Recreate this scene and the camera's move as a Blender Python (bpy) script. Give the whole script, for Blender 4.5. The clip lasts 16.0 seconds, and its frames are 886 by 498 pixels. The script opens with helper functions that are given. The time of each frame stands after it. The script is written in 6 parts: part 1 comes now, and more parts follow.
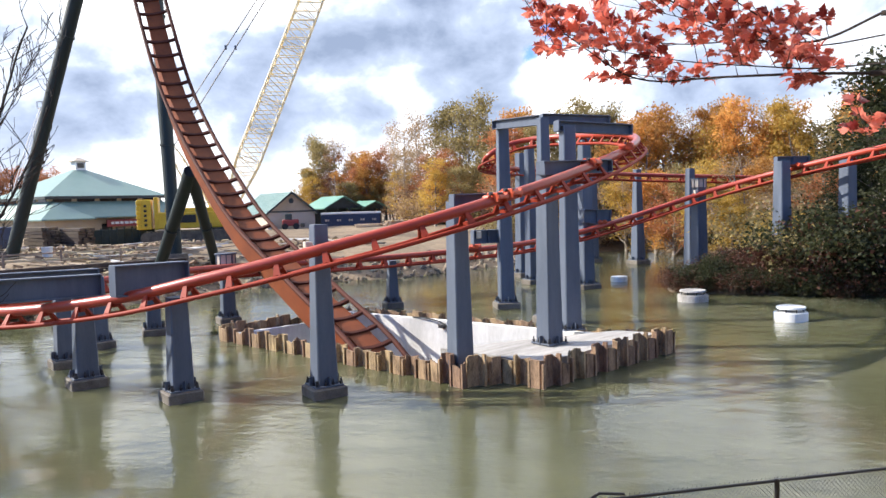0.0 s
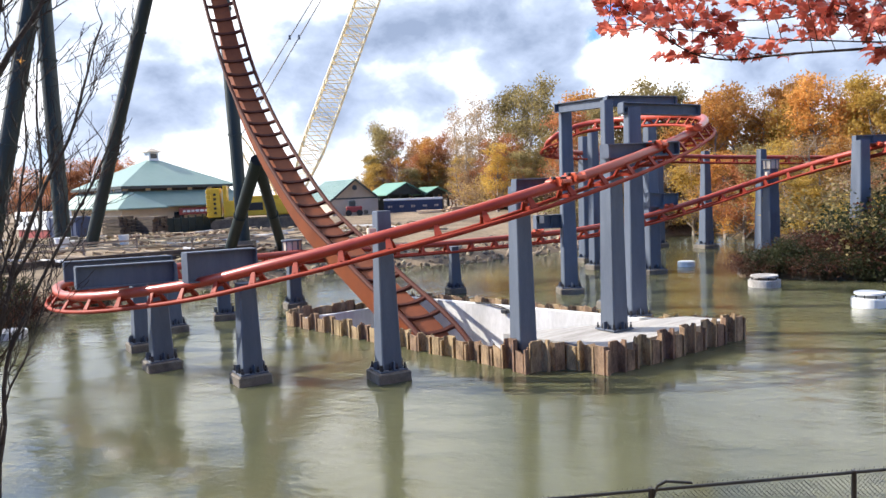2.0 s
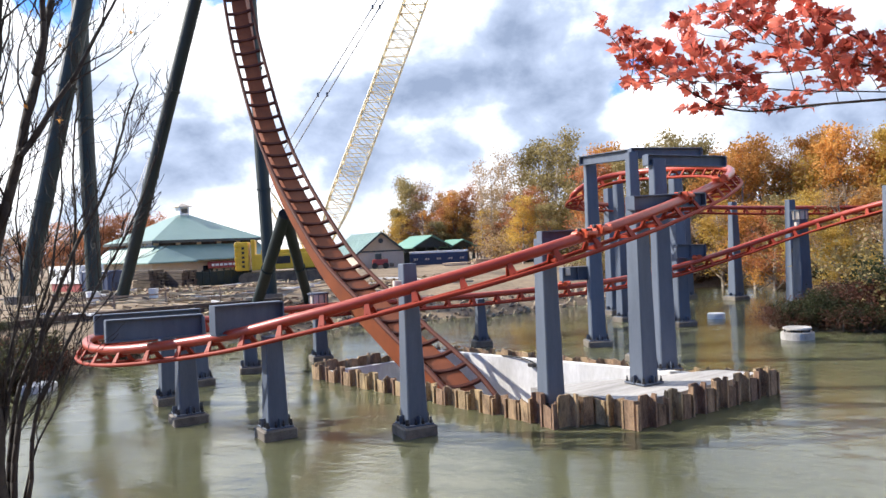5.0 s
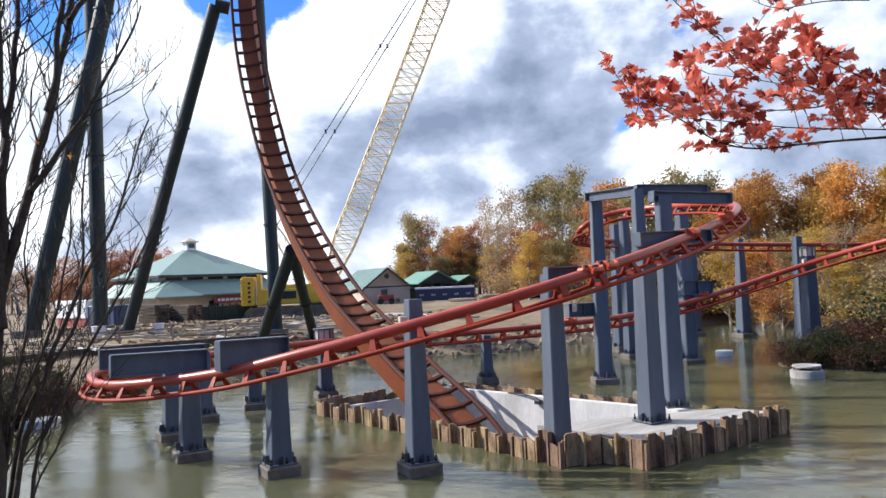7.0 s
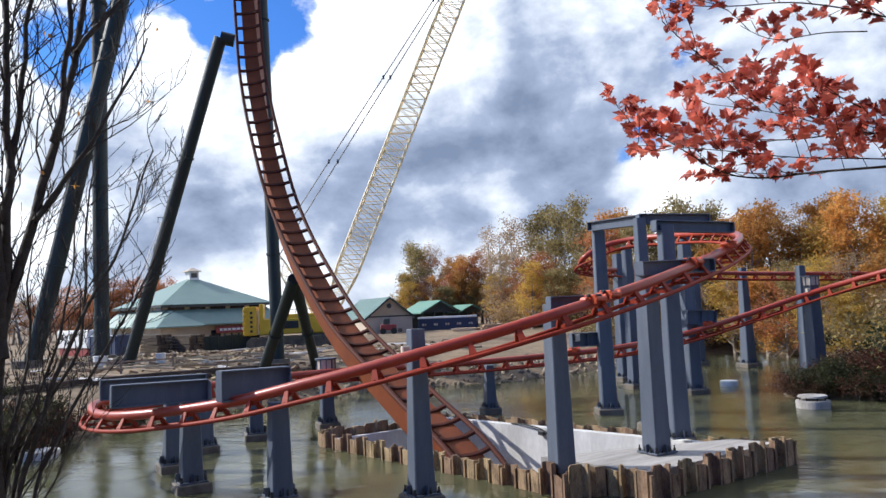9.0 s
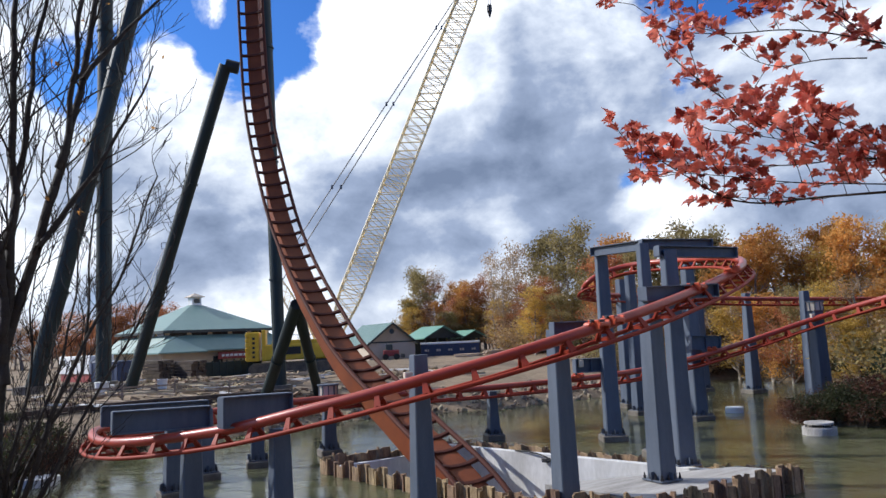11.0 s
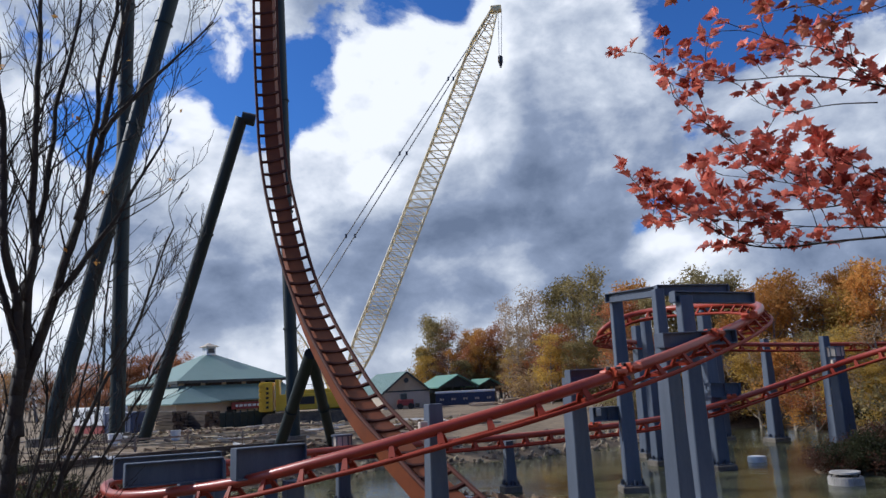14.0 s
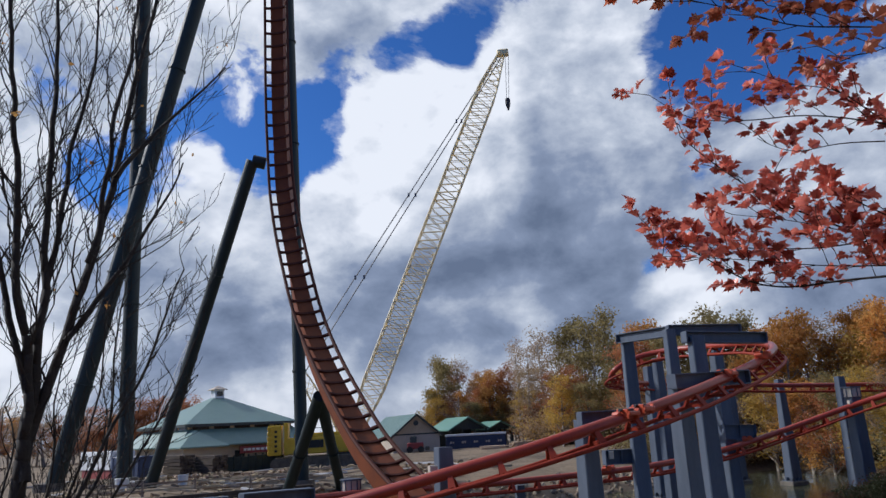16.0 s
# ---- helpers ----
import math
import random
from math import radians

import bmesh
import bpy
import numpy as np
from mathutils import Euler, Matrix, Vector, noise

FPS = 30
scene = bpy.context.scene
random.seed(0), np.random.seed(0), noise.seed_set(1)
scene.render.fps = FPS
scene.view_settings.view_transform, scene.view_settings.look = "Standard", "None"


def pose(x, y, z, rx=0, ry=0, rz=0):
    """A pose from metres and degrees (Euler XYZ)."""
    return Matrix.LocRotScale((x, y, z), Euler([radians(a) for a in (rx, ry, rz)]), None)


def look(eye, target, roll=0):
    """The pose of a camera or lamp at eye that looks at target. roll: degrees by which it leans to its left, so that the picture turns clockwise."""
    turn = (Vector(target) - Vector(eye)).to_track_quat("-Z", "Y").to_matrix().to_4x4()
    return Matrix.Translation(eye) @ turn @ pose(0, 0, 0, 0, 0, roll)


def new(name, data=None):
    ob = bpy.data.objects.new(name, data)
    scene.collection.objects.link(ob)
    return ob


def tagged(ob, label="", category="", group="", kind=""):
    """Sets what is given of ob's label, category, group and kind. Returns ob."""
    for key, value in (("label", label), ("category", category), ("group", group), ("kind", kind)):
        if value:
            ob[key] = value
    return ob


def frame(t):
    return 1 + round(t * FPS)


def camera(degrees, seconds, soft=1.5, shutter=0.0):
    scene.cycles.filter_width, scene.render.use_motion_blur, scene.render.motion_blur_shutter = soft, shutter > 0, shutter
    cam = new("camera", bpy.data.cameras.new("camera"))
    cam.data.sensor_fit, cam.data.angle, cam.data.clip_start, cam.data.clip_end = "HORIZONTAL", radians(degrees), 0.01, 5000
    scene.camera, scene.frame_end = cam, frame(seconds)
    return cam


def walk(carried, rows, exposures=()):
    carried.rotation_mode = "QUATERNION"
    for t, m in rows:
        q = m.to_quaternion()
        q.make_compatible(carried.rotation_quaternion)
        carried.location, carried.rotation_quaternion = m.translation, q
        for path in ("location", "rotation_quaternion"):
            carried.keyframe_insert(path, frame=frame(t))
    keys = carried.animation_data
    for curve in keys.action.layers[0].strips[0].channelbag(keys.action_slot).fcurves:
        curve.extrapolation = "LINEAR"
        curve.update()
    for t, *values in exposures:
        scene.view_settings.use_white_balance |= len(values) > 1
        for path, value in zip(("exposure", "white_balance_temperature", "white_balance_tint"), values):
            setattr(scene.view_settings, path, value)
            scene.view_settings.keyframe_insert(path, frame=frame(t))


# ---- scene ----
# ---------------------------------------------------------------- camera
cam = camera(61.67, 16.0)
PATH = [
    (0.0, pose(0.0, 0.0, 6.0, 86.497, 1.692, 0.000)),
    (0.5, pose(0.0, 0.0, 6.0, 86.115, 2.001, 1.410)),
    (1.0, pose(0.0, 0.0, 6.0, 85.602, 2.055, 2.907)),
    (1.5, pose(0.0, 0.0, 6.0, 85.377, 2.291, 3.932)),
    (2.0, pose(0.0, 0.0, 6.0, 85.551, 2.351, 4.773)),
    (2.5, pose(0.0, 0.0, 6.0, 86.046, 2.430, 5.444)),
    (3.0, pose(0.0, 0.0, 6.0, 86.780, 2.437, 5.879)),
    (3.5, pose(0.0, 0.0, 6.0, 87.540, 2.604, 6.163)),
    (4.0, pose(0.0, 0.0, 6.0, 88.298, 2.697, 6.395)),
    (6.5, pose(0.0, 0.0, 6.0, 91.721, 2.505, 7.123)),
    (7.0, pose(0.0, 0.0, 6.0, 92.466, 2.471, 7.214)),
    (7.5, pose(0.0, 0.0, 6.0, 93.201, 2.389, 7.257)),
    (8.0, pose(0.0, 0.0, 6.0, 93.809, 2.297, 7.294)),
    (8.5, pose(0.0, 0.0, 6.0, 94.327, 2.357, 7.364)),
    (9.0, pose(0.0, 0.0, 6.0, 94.744, 2.506, 7.411)),
    (11.5, pose(0.0, 0.0, 6.0, 97.245, 2.576, 7.775)),
    (12.0, pose(0.0, 0.0, 6.0, 97.770, 2.659, 8.040)),
    (12.5, pose(0.0, 0.0, 6.0, 98.297, 2.753, 8.263)),
    (13.0, pose(0.0, 0.0, 6.0, 98.880, 2.739, 8.405)),
    (13.5, pose(0.0, 0.0, 6.0, 99.619, 2.828, 8.603)),
    (14.0, pose(0.0, 0.0, 6.0, 100.442, 2.863, 8.756)),
    (14.5, pose(0.0, 0.0, 6.0, 101.361, 2.854, 8.931)),
    (15.0, pose(0.0, 0.0, 6.0, 102.212, 2.949, 9.149)),
    (15.5, pose(0.0, 0.0, 6.0, 102.979, 3.017, 9.324)),
    (16.0, pose(0.0, 0.0, 6.0, 103.638, 3.037, 9.516)),
]
walk(cam, PATH, exposures=[(0.0, 0.90, 6600, 10), (4.0, 0.90, 6600, 10), (6.5, 0.56, 6450, 10), (9.0, 0.23, 6250, 10), (12.0, -0.12, 6050, 10), (16.0, -0.60, 5950, 11)])

# ---------------------------------------------------------------- light
SUN_FROM = Vector((-0.985, 0.10, 0.0)).normalized()
SUN_EL = radians(35)
sun_data = bpy.data.lights.new("sun", "SUN")
sun_data.energy, sun_data.angle, sun_data.color = 5.0, radians(0.6), (1.0, 0.95, 0.87)
sun = new("sun", sun_data)
sun_dir = SUN_FROM * math.cos(SUN_EL) + Vector((0, 0, math.sin(SUN_EL)))
sun.matrix_world = look(sun_dir * 80, (0, 0, 0))


def node(tree, kind, **inputs):
    n = tree.nodes.new(kind)
    for key, value in inputs.items():
        if key in n.inputs:
            n.inputs[key].default_value = value
    return n


def link(tree, a, b):
    tree.links.new(a, b)


def math_node(tree, op, a, b=0.0, clamp=False):
    n = tree.nodes.new("ShaderNodeMath")
    n.operation, n.use_clamp = op, clamp
    for i, v in enumerate((a, b)):
        if isinstance(v, (int, float)):
            n.inputs[i].default_value = v
        else:
            tree.links.new(v, n.inputs[i])
    return n.outputs[0]


def ramp(tree, fac, stops):
    n = tree.nodes.new("ShaderNodeValToRGB")
    while len(n.color_ramp.elements) < len(stops):
        n.color_ramp.elements.new(0.5)
    for e, (p, c) in zip(n.color_ramp.elements, stops):
        e.position, e.color = p, (*c, 1.0) if len(c) == 3 else c
    tree.links.new(fac, n.inputs[0])
    return n.outputs[0]


def mix(tree, fac, a, b, mode="MIX"):
    n = tree.nodes.new("ShaderNodeMix")
    n.data_type, n.blend_type = "RGBA", mode
    for i, v in ((0, fac), (6, a), (7, b)):
        if isinstance(v, (int, float)):
            n.inputs[i].default_value = v
        elif isinstance(v, tuple):
            n.inputs[i].default_value = (*v, 1.0)
        else:
            tree.links.new(v, n.inputs[i])
    return n.outputs[2]


def build_sky():
    """Blue sky with broken autumn cumulus, lit from the sun's side."""
    world = bpy.data.worlds.new("sky")
    scene.world = world
    world.use_nodes = True
    t = world.node_tree
    t.nodes.clear()
    sky = t.nodes.new("ShaderNodeTexSky")
    sky.sky_type, sky.sun_disc = "NISHITA", False
    sky.sun_elevation, sky.sun_rotation = SUN_EL, math.atan2(SUN_FROM.x, SUN_FROM.y) % (2 * math.pi)
    blue = mix(t, 1.0, sky.outputs[0], (0.05, 0.105, 0.20), "MULTIPLY")
    way = t.nodes.new("ShaderNodeTexCoord").outputs["Generated"]
    sep = t.nodes.new("ShaderNodeSeparateXYZ")
    link(t, way, sep.inputs[0])
    up = math_node(t, "MAXIMUM", sep.outputs[2], 0.0)

    def cloud_noise(scale, detail, rough, shift, warp):
        m = t.nodes.new("ShaderNodeMapping")
        m.inputs["Location"].default_value = shift
        m.inputs["Scale"].default_value = (1.0, 1.0, 1.45)
        link(t, way, m.inputs[0])
        n = node(t, "ShaderNodeTexNoise", Scale=scale, Detail=detail, Roughness=rough, Distortion=warp)
        link(t, m.outputs[0], n.inputs["Vector"])
        return n.outputs["Fac"]

    def toward(az, el, reach):
        """1 at the given bearing and height in degrees, falling softly to 0 at the reach."""
        dot = t.nodes.new("ShaderNodeVectorMath")
        dot.operation = "DOT_PRODUCT"
        az, el = radians(az), radians(el)
        dot.inputs[1].default_value = (math.sin(az) * math.cos(el), math.cos(az) * math.cos(el), math.sin(el))
        link(t, way, dot.inputs[0])
        r = t.nodes.new("ShaderNodeMapRange")
        r.interpolation_type = "SMOOTHSTEP"
        r.inputs["From Min"].default_value = math.cos(radians(reach))
        r.inputs["From Max"].default_value = 1.0
        link(t, dot.outputs["Value"], r.inputs["Value"])
        return r.outputs[0]

    body = cloud_noise(5.2, 12.0, 0.6, (0.3, 0.1, 0.0), 0.25)
    cover = math_node(t, "ADD", body, 0.06)
    # unseen cover behind the viewer is thinned to lower the fill light
    behind = math_node(t, "MAXIMUM", math_node(t, "SUBTRACT", 0.1, sep.outputs[1]), 0.0)
    cover = math_node(t, "SUBTRACT", cover, math_node(t, "MULTIPLY", behind, 0.3))
    floor_fill = ramp(t, up, [(0.12, (0.14, 0.14, 0.14)), (0.26, (0, 0, 0))])
    cover = math_node(t, "ADD", cover, floor_fill)
    for az, el, a, reach in CLEAR + THICK:
        cover = math_node(t, "ADD", cover, math_node(t, "MULTIPLY", toward(az, el, reach), a))
    density = ramp(t, cover, [(0.43, (0, 0, 0)), (0.475, (0.28, 0.28, 0.28)), (0.51, (0.85, 0.85, 0.85)), (0.55, (1, 1, 1))])

    # billows are bright towards the sun and grey away from it, thick bellies are dark
    def lee(scale, detail, step, shift, gain):
        near = cloud_noise(scale, detail, 0.55, shift, 0.25)
        off = cloud_noise(scale, detail, 0.55, tuple(c - step * d for c, d in zip(shift, (sun_dir.x, sun_dir.y, sun_dir.z + 0.35))), 0.25)
        return math_node(t, "MULTIPLY", math_node(t, "SUBTRACT", off, near), gain)
    relief = math_node(t, "ADD", lee(5.2, 8.0, 0.07, (0.3, 0.1, 0.0), 1.35), lee(15.0, 7.0, 0.03, (2.0, 5.0, 1.0), 0.65))
    belly = math_node(t, "MULTIPLY", math_node(t, "SUBTRACT", cloud_noise(3.0, 4.0, 0.5, (4.1, 2.2, 0.0), 0.0), 0.5), 0.8)
    shade = math_node(t, "ADD", math_node(t, "ADD", relief, belly), 0.27)
    for az, el, a, reach in DARK + LIGHT:
        shade = math_node(t, "ADD", shade, math_node(t, "MULTIPLY", toward(az, el, reach), a))
    tone = ramp(t, shade, [(0.0, (1.62, 1.63, 1.66)), (0.3, (0.98, 1.05, 1.17)), (0.62, (0.47, 0.56, 0.75)), (1.0, (0.26, 0.33, 0.48))])
    sky_all = mix(t, density, blue, tone)
    low = ramp(t, sep.outputs[2], [(0.0, (1, 1, 1)), (0.10, (0, 0, 0))])
    sky_all = mix(t, math_node(t, "MULTIPLY", low, 0.5), sky_all, (0.95, 1.0, 1.08))
    bg = node(t, "ShaderNodeBackground", Strength=0.8)
    link(t, sky_all, bg.inputs["Color"])
    out = t.nodes.new("ShaderNodeOutputWorld")
    link(t, bg.outputs[0], out.inputs["Surface"])


# bearing, height, amount and reach in degrees of the clear, thick, dark and bright parts of the cloud cover
CLEAR = [(-24.4, 24.8, -0.20, 6), (-19.5, 22.5, -0.20, 5), (-14.8, 26.8, -0.19, 5), (-22.5, 19.5, -0.12, 3.5), (-9.0, 28.0, -0.19, 4.5), (-5.1, 29.8, -0.13, 4), (18.1, 25.8, -0.26, 7), (14.0, 27.5, -0.12, 4),
         (8.3, 11.6, -0.29, 2.6), (6.2, 10.4, -0.2, 2), (-37.6, 20.6, -0.05, 6), (-32.6, 18.6, -0.07, 5), (25.0, 27.0, -0.16, 8), (-28.5, 23.0, -0.08, 3)]
THICK = [(-10.0, 19.8, 0.20, 10), (1.2, 17.5, 0.24, 11), (-17.0, 13.5, 0.16, 8), (-25.5, 12.3, 0.14, 8), (-18.5, 31.5, 0.17, 6), (2.0, 27.0, 0.13, 7), (13.0, 6.5, 0.24, 9), (-33.4, 12.0, 0.10, 8), (-23.4, 5.0, 0.2, 9), (-30.5, 30.0, 0.12, 6),
         (-27.8, 21.1, 0.14, 2.2), (-3.0, 8.0, 0.22, 10), (22.0, 14.0, 0.16, 10), (-12.5, 24.0, 0.08, 4), (-37.0, 27.0, 0.07, 10)]
DARK = [(-3.8, 10.7, 0.24, 8), (3.0, 13.2, 0.26, 8), (-9.2, 8.5, 0.22, 7), (2.6, 8.8, 0.22, 6), (-24.7, 7.7, 0.28, 7), (-16.0, 30.5, 0.10, 5), (2.0, 21.0, 0.10, 8), (19.3, 14.0, 0.22, 11), (20.0, 7.5, 0.16, 8), (-15.3, 10.0, 0.22, 7), (-30.0, 9.0, 0.18, 7), (-7.0, 13.0, 0.12, 5)]
LIGHT = [(-14.9, 22.9, -0.3, 6), (-3.0, 22.0, -0.12, 7), (-7.3, 25.0, -0.20, 6), (-16.9, 18.0, -0.18, 5), (-10.1, 17.5, -0.14, 6), (8.9, 8.6, -0.28, 4), (13.5, 6.5, -0.06, 5), (-20.0, 3.0, -0.2, 6), (-28.6, 20.0, -0.2, 4), (8.0, 23.0, -0.1, 6)]
build_sky()


# ---------------------------------------------------------------- materials
def material(name, dark, light, rough=0.6, metal=0.0, scale=3.0, fine=40.0, bump=0.2, vary=0.0, island=0.0, spec=0.5, streak=None, bump_dist=0.01, clear=0.0, streak_turn=0.0):
    """A worn surface: two scales of noise between two colours, fine relief, optional change from object to object."""
    m = bpy.data.materials.new(name)
    m.use_nodes = True
    t = m.node_tree
    b = t.nodes["Principled BSDF"]
    geo = t.nodes.new("ShaderNodeNewGeometry")
    place = geo.outputs["Position"]
    if streak:
        mp = t.nodes.new("ShaderNodeMapping")
        mp.inputs["Scale"].default_value = streak
        if streak_turn:
            mr = t.nodes.new("ShaderNodeMapping")
            mr.inputs["Rotation"].default_value = (0, 0, radians(streak_turn))
            link(t, place, mr.inputs[0])
            place = mr.outputs[0]
        link(t, place, mp.inputs[0])
        place = mp.outputs[0]
    big = node(t, "ShaderNodeTexNoise", Scale=scale, Detail=5.0, Roughness=0.6)
    small = node(t, "ShaderNodeTexNoise", Scale=fine, Detail=4.0, Roughness=0.65)
    link(t, place, big.inputs["Vector"])
    link(t, place, small.inputs["Vector"])
    f = math_node(t, "ADD", math_node(t, "MULTIPLY", big.outputs["Fac"], 0.65), math_node(t, "MULTIPLY", small.outputs["Fac"], 0.35))
    col = ramp(t, f, [(0.34, dark), (0.66, light)])
    if vary or island:
        info = t.nodes.new("ShaderNodeObjectInfo").outputs["Random"] if vary else geo.outputs["Random Per Island"]
        amount = vary or island
        hsv = t.nodes.new("ShaderNodeHueSaturation")
        link(t, math_node(t, "ADD", 1 - amount, math_node(t, "MULTIPLY", info, 2 * amount)), hsv.inputs["Value"])
        link(t, math_node(t, "ADD", 0.5 - amount * 0.06, math_node(t, "MULTIPLY", info, amount * 0.12)), hsv.inputs["Hue"])
        link(t, col, hsv.inputs["Color"])
        col = hsv.outputs[0]
    link(t, col, b.inputs["Base Color"])
    rr = math_node(t, "ADD", rough - 0.12, math_node(t, "MULTIPLY", big.outputs["Fac"], 0.24), clamp=True)
    link(t, rr, b.inputs["Roughness"])
    b.inputs["Metallic"].default_value = metal
    b.inputs["Specular IOR Level"].default_value = spec
    b.inputs["Coat Weight"].default_value = clear
    b.inputs["Coat Roughness"].default_value = 0.2
    if bump:
        bp = node(t, "ShaderNodeBump", Strength=bump, Distance=bump_dist)
        link(t, small.outputs["Fac"], bp.inputs["Height"])
        link(t, bp.outputs[0], b.inputs["Normal"])
    return m


BLUE = material("blue_steel_paint", (0.07, 0.085, 0.114), (0.11, 0.13, 0.168), 0.48, 0.0, 0.8, 14, 0.1, streak=(3, 3, 0.5), spec=0.3)
RED = material("red_track_paint", (0.27, 0.03, 0.016), (0.385, 0.05, 0.024), 0.38, 0.0, 1.2, 18, 0.05, spec=0.45, clear=0.08)
HANGER_RED = material("bright_red_clamp_paint", (0.46, 0.06, 0.025), (0.58, 0.10, 0.04), 0.42, 0.0, 1.2, 18, 0.05)
YOKE_RED = material("dull_red_yoke_paint", (0.22, 0.026, 0.013), (0.32, 0.042, 0.02), 0.6, 0.0, 1.2, 18, 0.05, spec=0.2)
DIVE_RED = material("brown_red_track_paint", (0.12, 0.030, 0.011), (0.20, 0.054, 0.018), 0.6, 0.0, 0.8, 12, 0.1, spec=0.2)
DIVE_TIE = material("dark_brown_tie_paint", (0.05, 0.016, 0.012), (0.095, 0.03, 0.02), 0.65, 0.0, 0.8, 12, 0.1, spec=0.12)
GREEN = material("dark_green_steel_paint", (0.004, 0.013, 0.014), (0.009, 0.024, 0.025), 0.58, 0.0, 0.6, 10, 0.1)
CONCRETE = material("wet_concrete", (0.065, 0.053, 0.042), (0.19, 0.165, 0.135), 0.8, 0.0, 2.0, 25, 0.4)
WHITE_CONCRETE = material("pale_concrete", (0.42, 0.41, 0.395), (0.66, 0.65, 0.64), 0.85, 0.0, 0.5, 7, 0.3, streak=(1, 1, 0.35))
# shadow streaks over the deck are drawn into its colour as stretched noise
DECK = material("shadow_streaked_worn_concrete", (0.19, 0.175, 0.16), (0.46, 0.44, 0.42), 0.85, 0.0, 0.7, 9, 0.25, streak=(0.35, 3.2, 1), streak_turn=-42)
RUST = material("rusty_sheet_steel", (0.05, 0.025, 0.013), (0.42, 0.28, 0.165), 0.85, 0.0, 2.6, 22, 0.5, vary=0.3, streak=(1.5, 1.5, 0.5))
BOLT = material("dark_bolt_steel", (0.03, 0.03, 0.035), (0.07, 0.07, 0.075), 0.5, 0.6, 8, 60, 0.1)
EARTH = material("trampled_earth", (0.075, 0.051, 0.03), (0.28, 0.205, 0.13), 0.95, 0.0, 0.16, 2.2, 0.7, bump_dist=0.12)
ROCK = material("grey_shore_rock", (0.14, 0.105, 0.07), (0.40, 0.32, 0.225), 0.9, 0.0, 0.8, 9, 0.6, island=0.35)
RUBBLE = material("brown_site_rubble", (0.12, 0.08, 0.045), (0.42, 0.31, 0.20), 0.9, 0.0, 0.8, 9, 0.5, island=0.4)
LUMBER = material("weathered_lumber", (0.22, 0.16, 0.10), (0.48, 0.39, 0.28), 0.85, 0.0, 2, 20, 0.3, vary=0.3)
FRESH = material("fresh_lumber", (0.45, 0.32, 0.2), (0.62, 0.48, 0.34), 0.8, 0.0, 2, 20, 0.2, vary=0.2)
DARK_WOOD = material("dark_stacked_timber", (0.04, 0.028, 0.02), (0.13, 0.095, 0.07), 0.9, 0.0, 1.5, 9, 0.4, vary=0.25)
ROOF = material("green_metal_roof", (0.14, 0.225, 0.20), (0.185, 0.28, 0.25), 0.45, 0.0, 0.4, 6, 0.05)
ROOF2 = material("bright_green_metal_roof", (0.115, 0.25, 0.19), (0.155, 0.31, 0.24), 0.4, 0.0, 0.4, 6, 0.05)
STUCCO = material("beige_stucco", (0.42, 0.32, 0.21), (0.54, 0.43, 0.30), 0.9, 0.0, 0.5, 8, 0.15)
WALL_WHITE = material("off_white_siding", (0.45, 0.38, 0.30), (0.55, 0.475, 0.385), 0.85, 0.0, 0.5, 8, 0.1)
TRIM = material("dark_trim_paint", (0.025, 0.035, 0.035), (0.05, 0.06, 0.06), 0.6)
SIGN_RED = material("red_sign_paint", (0.22, 0.03, 0.03), (0.30, 0.045, 0.04), 0.5)
WHITE = material("white_paint", (0.66, 0.66, 0.64), (0.8, 0.8, 0.79), 0.5, 0.0, 1.0, 20, 0.05)
GLASS_DARK = material("dark_window_glass", (0.01, 0.012, 0.015), (0.03, 0.035, 0.04), 0.08, 0.0, 1, 5, 0.0)
YELLOW = material("yellow_machine_paint", (0.55, 0.33, 0.012), (0.70, 0.45, 0.03), 0.45, 0.0, 0.7, 9, 0.05)
BOOM = material("pale_yellow_boom_paint", (0.80, 0.63, 0.33), (0.88, 0.76, 0.48), 0.5, 0.0, 0.5, 9, 0.05)
TRACK_STEEL = material("muddy_crawler_steel", (0.05, 0.043, 0.035), (0.15, 0.13, 0.10), 0.85, 0.1, 2, 12, 0.4)
RUBBER = material("black_rubber", (0.012, 0.012, 0.012), (0.03, 0.03, 0.03), 0.8)
CONTAINER = material("navy_container_paint", (0.018, 0.03, 0.075), (0.03, 0.05, 0.11), 0.5)
HOARD = material("dark_green_hoarding", (0.01, 0.018, 0.014), (0.028, 0.042, 0.034), 0.7)
CABLE = material("steel_cable", (0.08, 0.08, 0.085), (0.16, 0.16, 0.17), 0.5, 0.5)
BLACK_COAT = material("black_coated_wire", (0.006, 0.006, 0.007), (0.014, 0.014, 0.015), 0.45)
BARK = material("grey_brown_bark", (0.15, 0.122, 0.098), (0.33, 0.275, 0.225), 0.9, 0.0, 3, 22, 0.5)
BARK_DARK = material("near_black_bark", (0.012, 0.009, 0.008), (0.04, 0.032, 0.027), 0.9, 0.0, 5, 40, 0.5)
GRASS = material("dry_grass", (0.05, 0.06, 0.02), (0.20, 0.17, 0.07), 0.9, 0.0, 1.0, 10, 0.5, island=0.3)


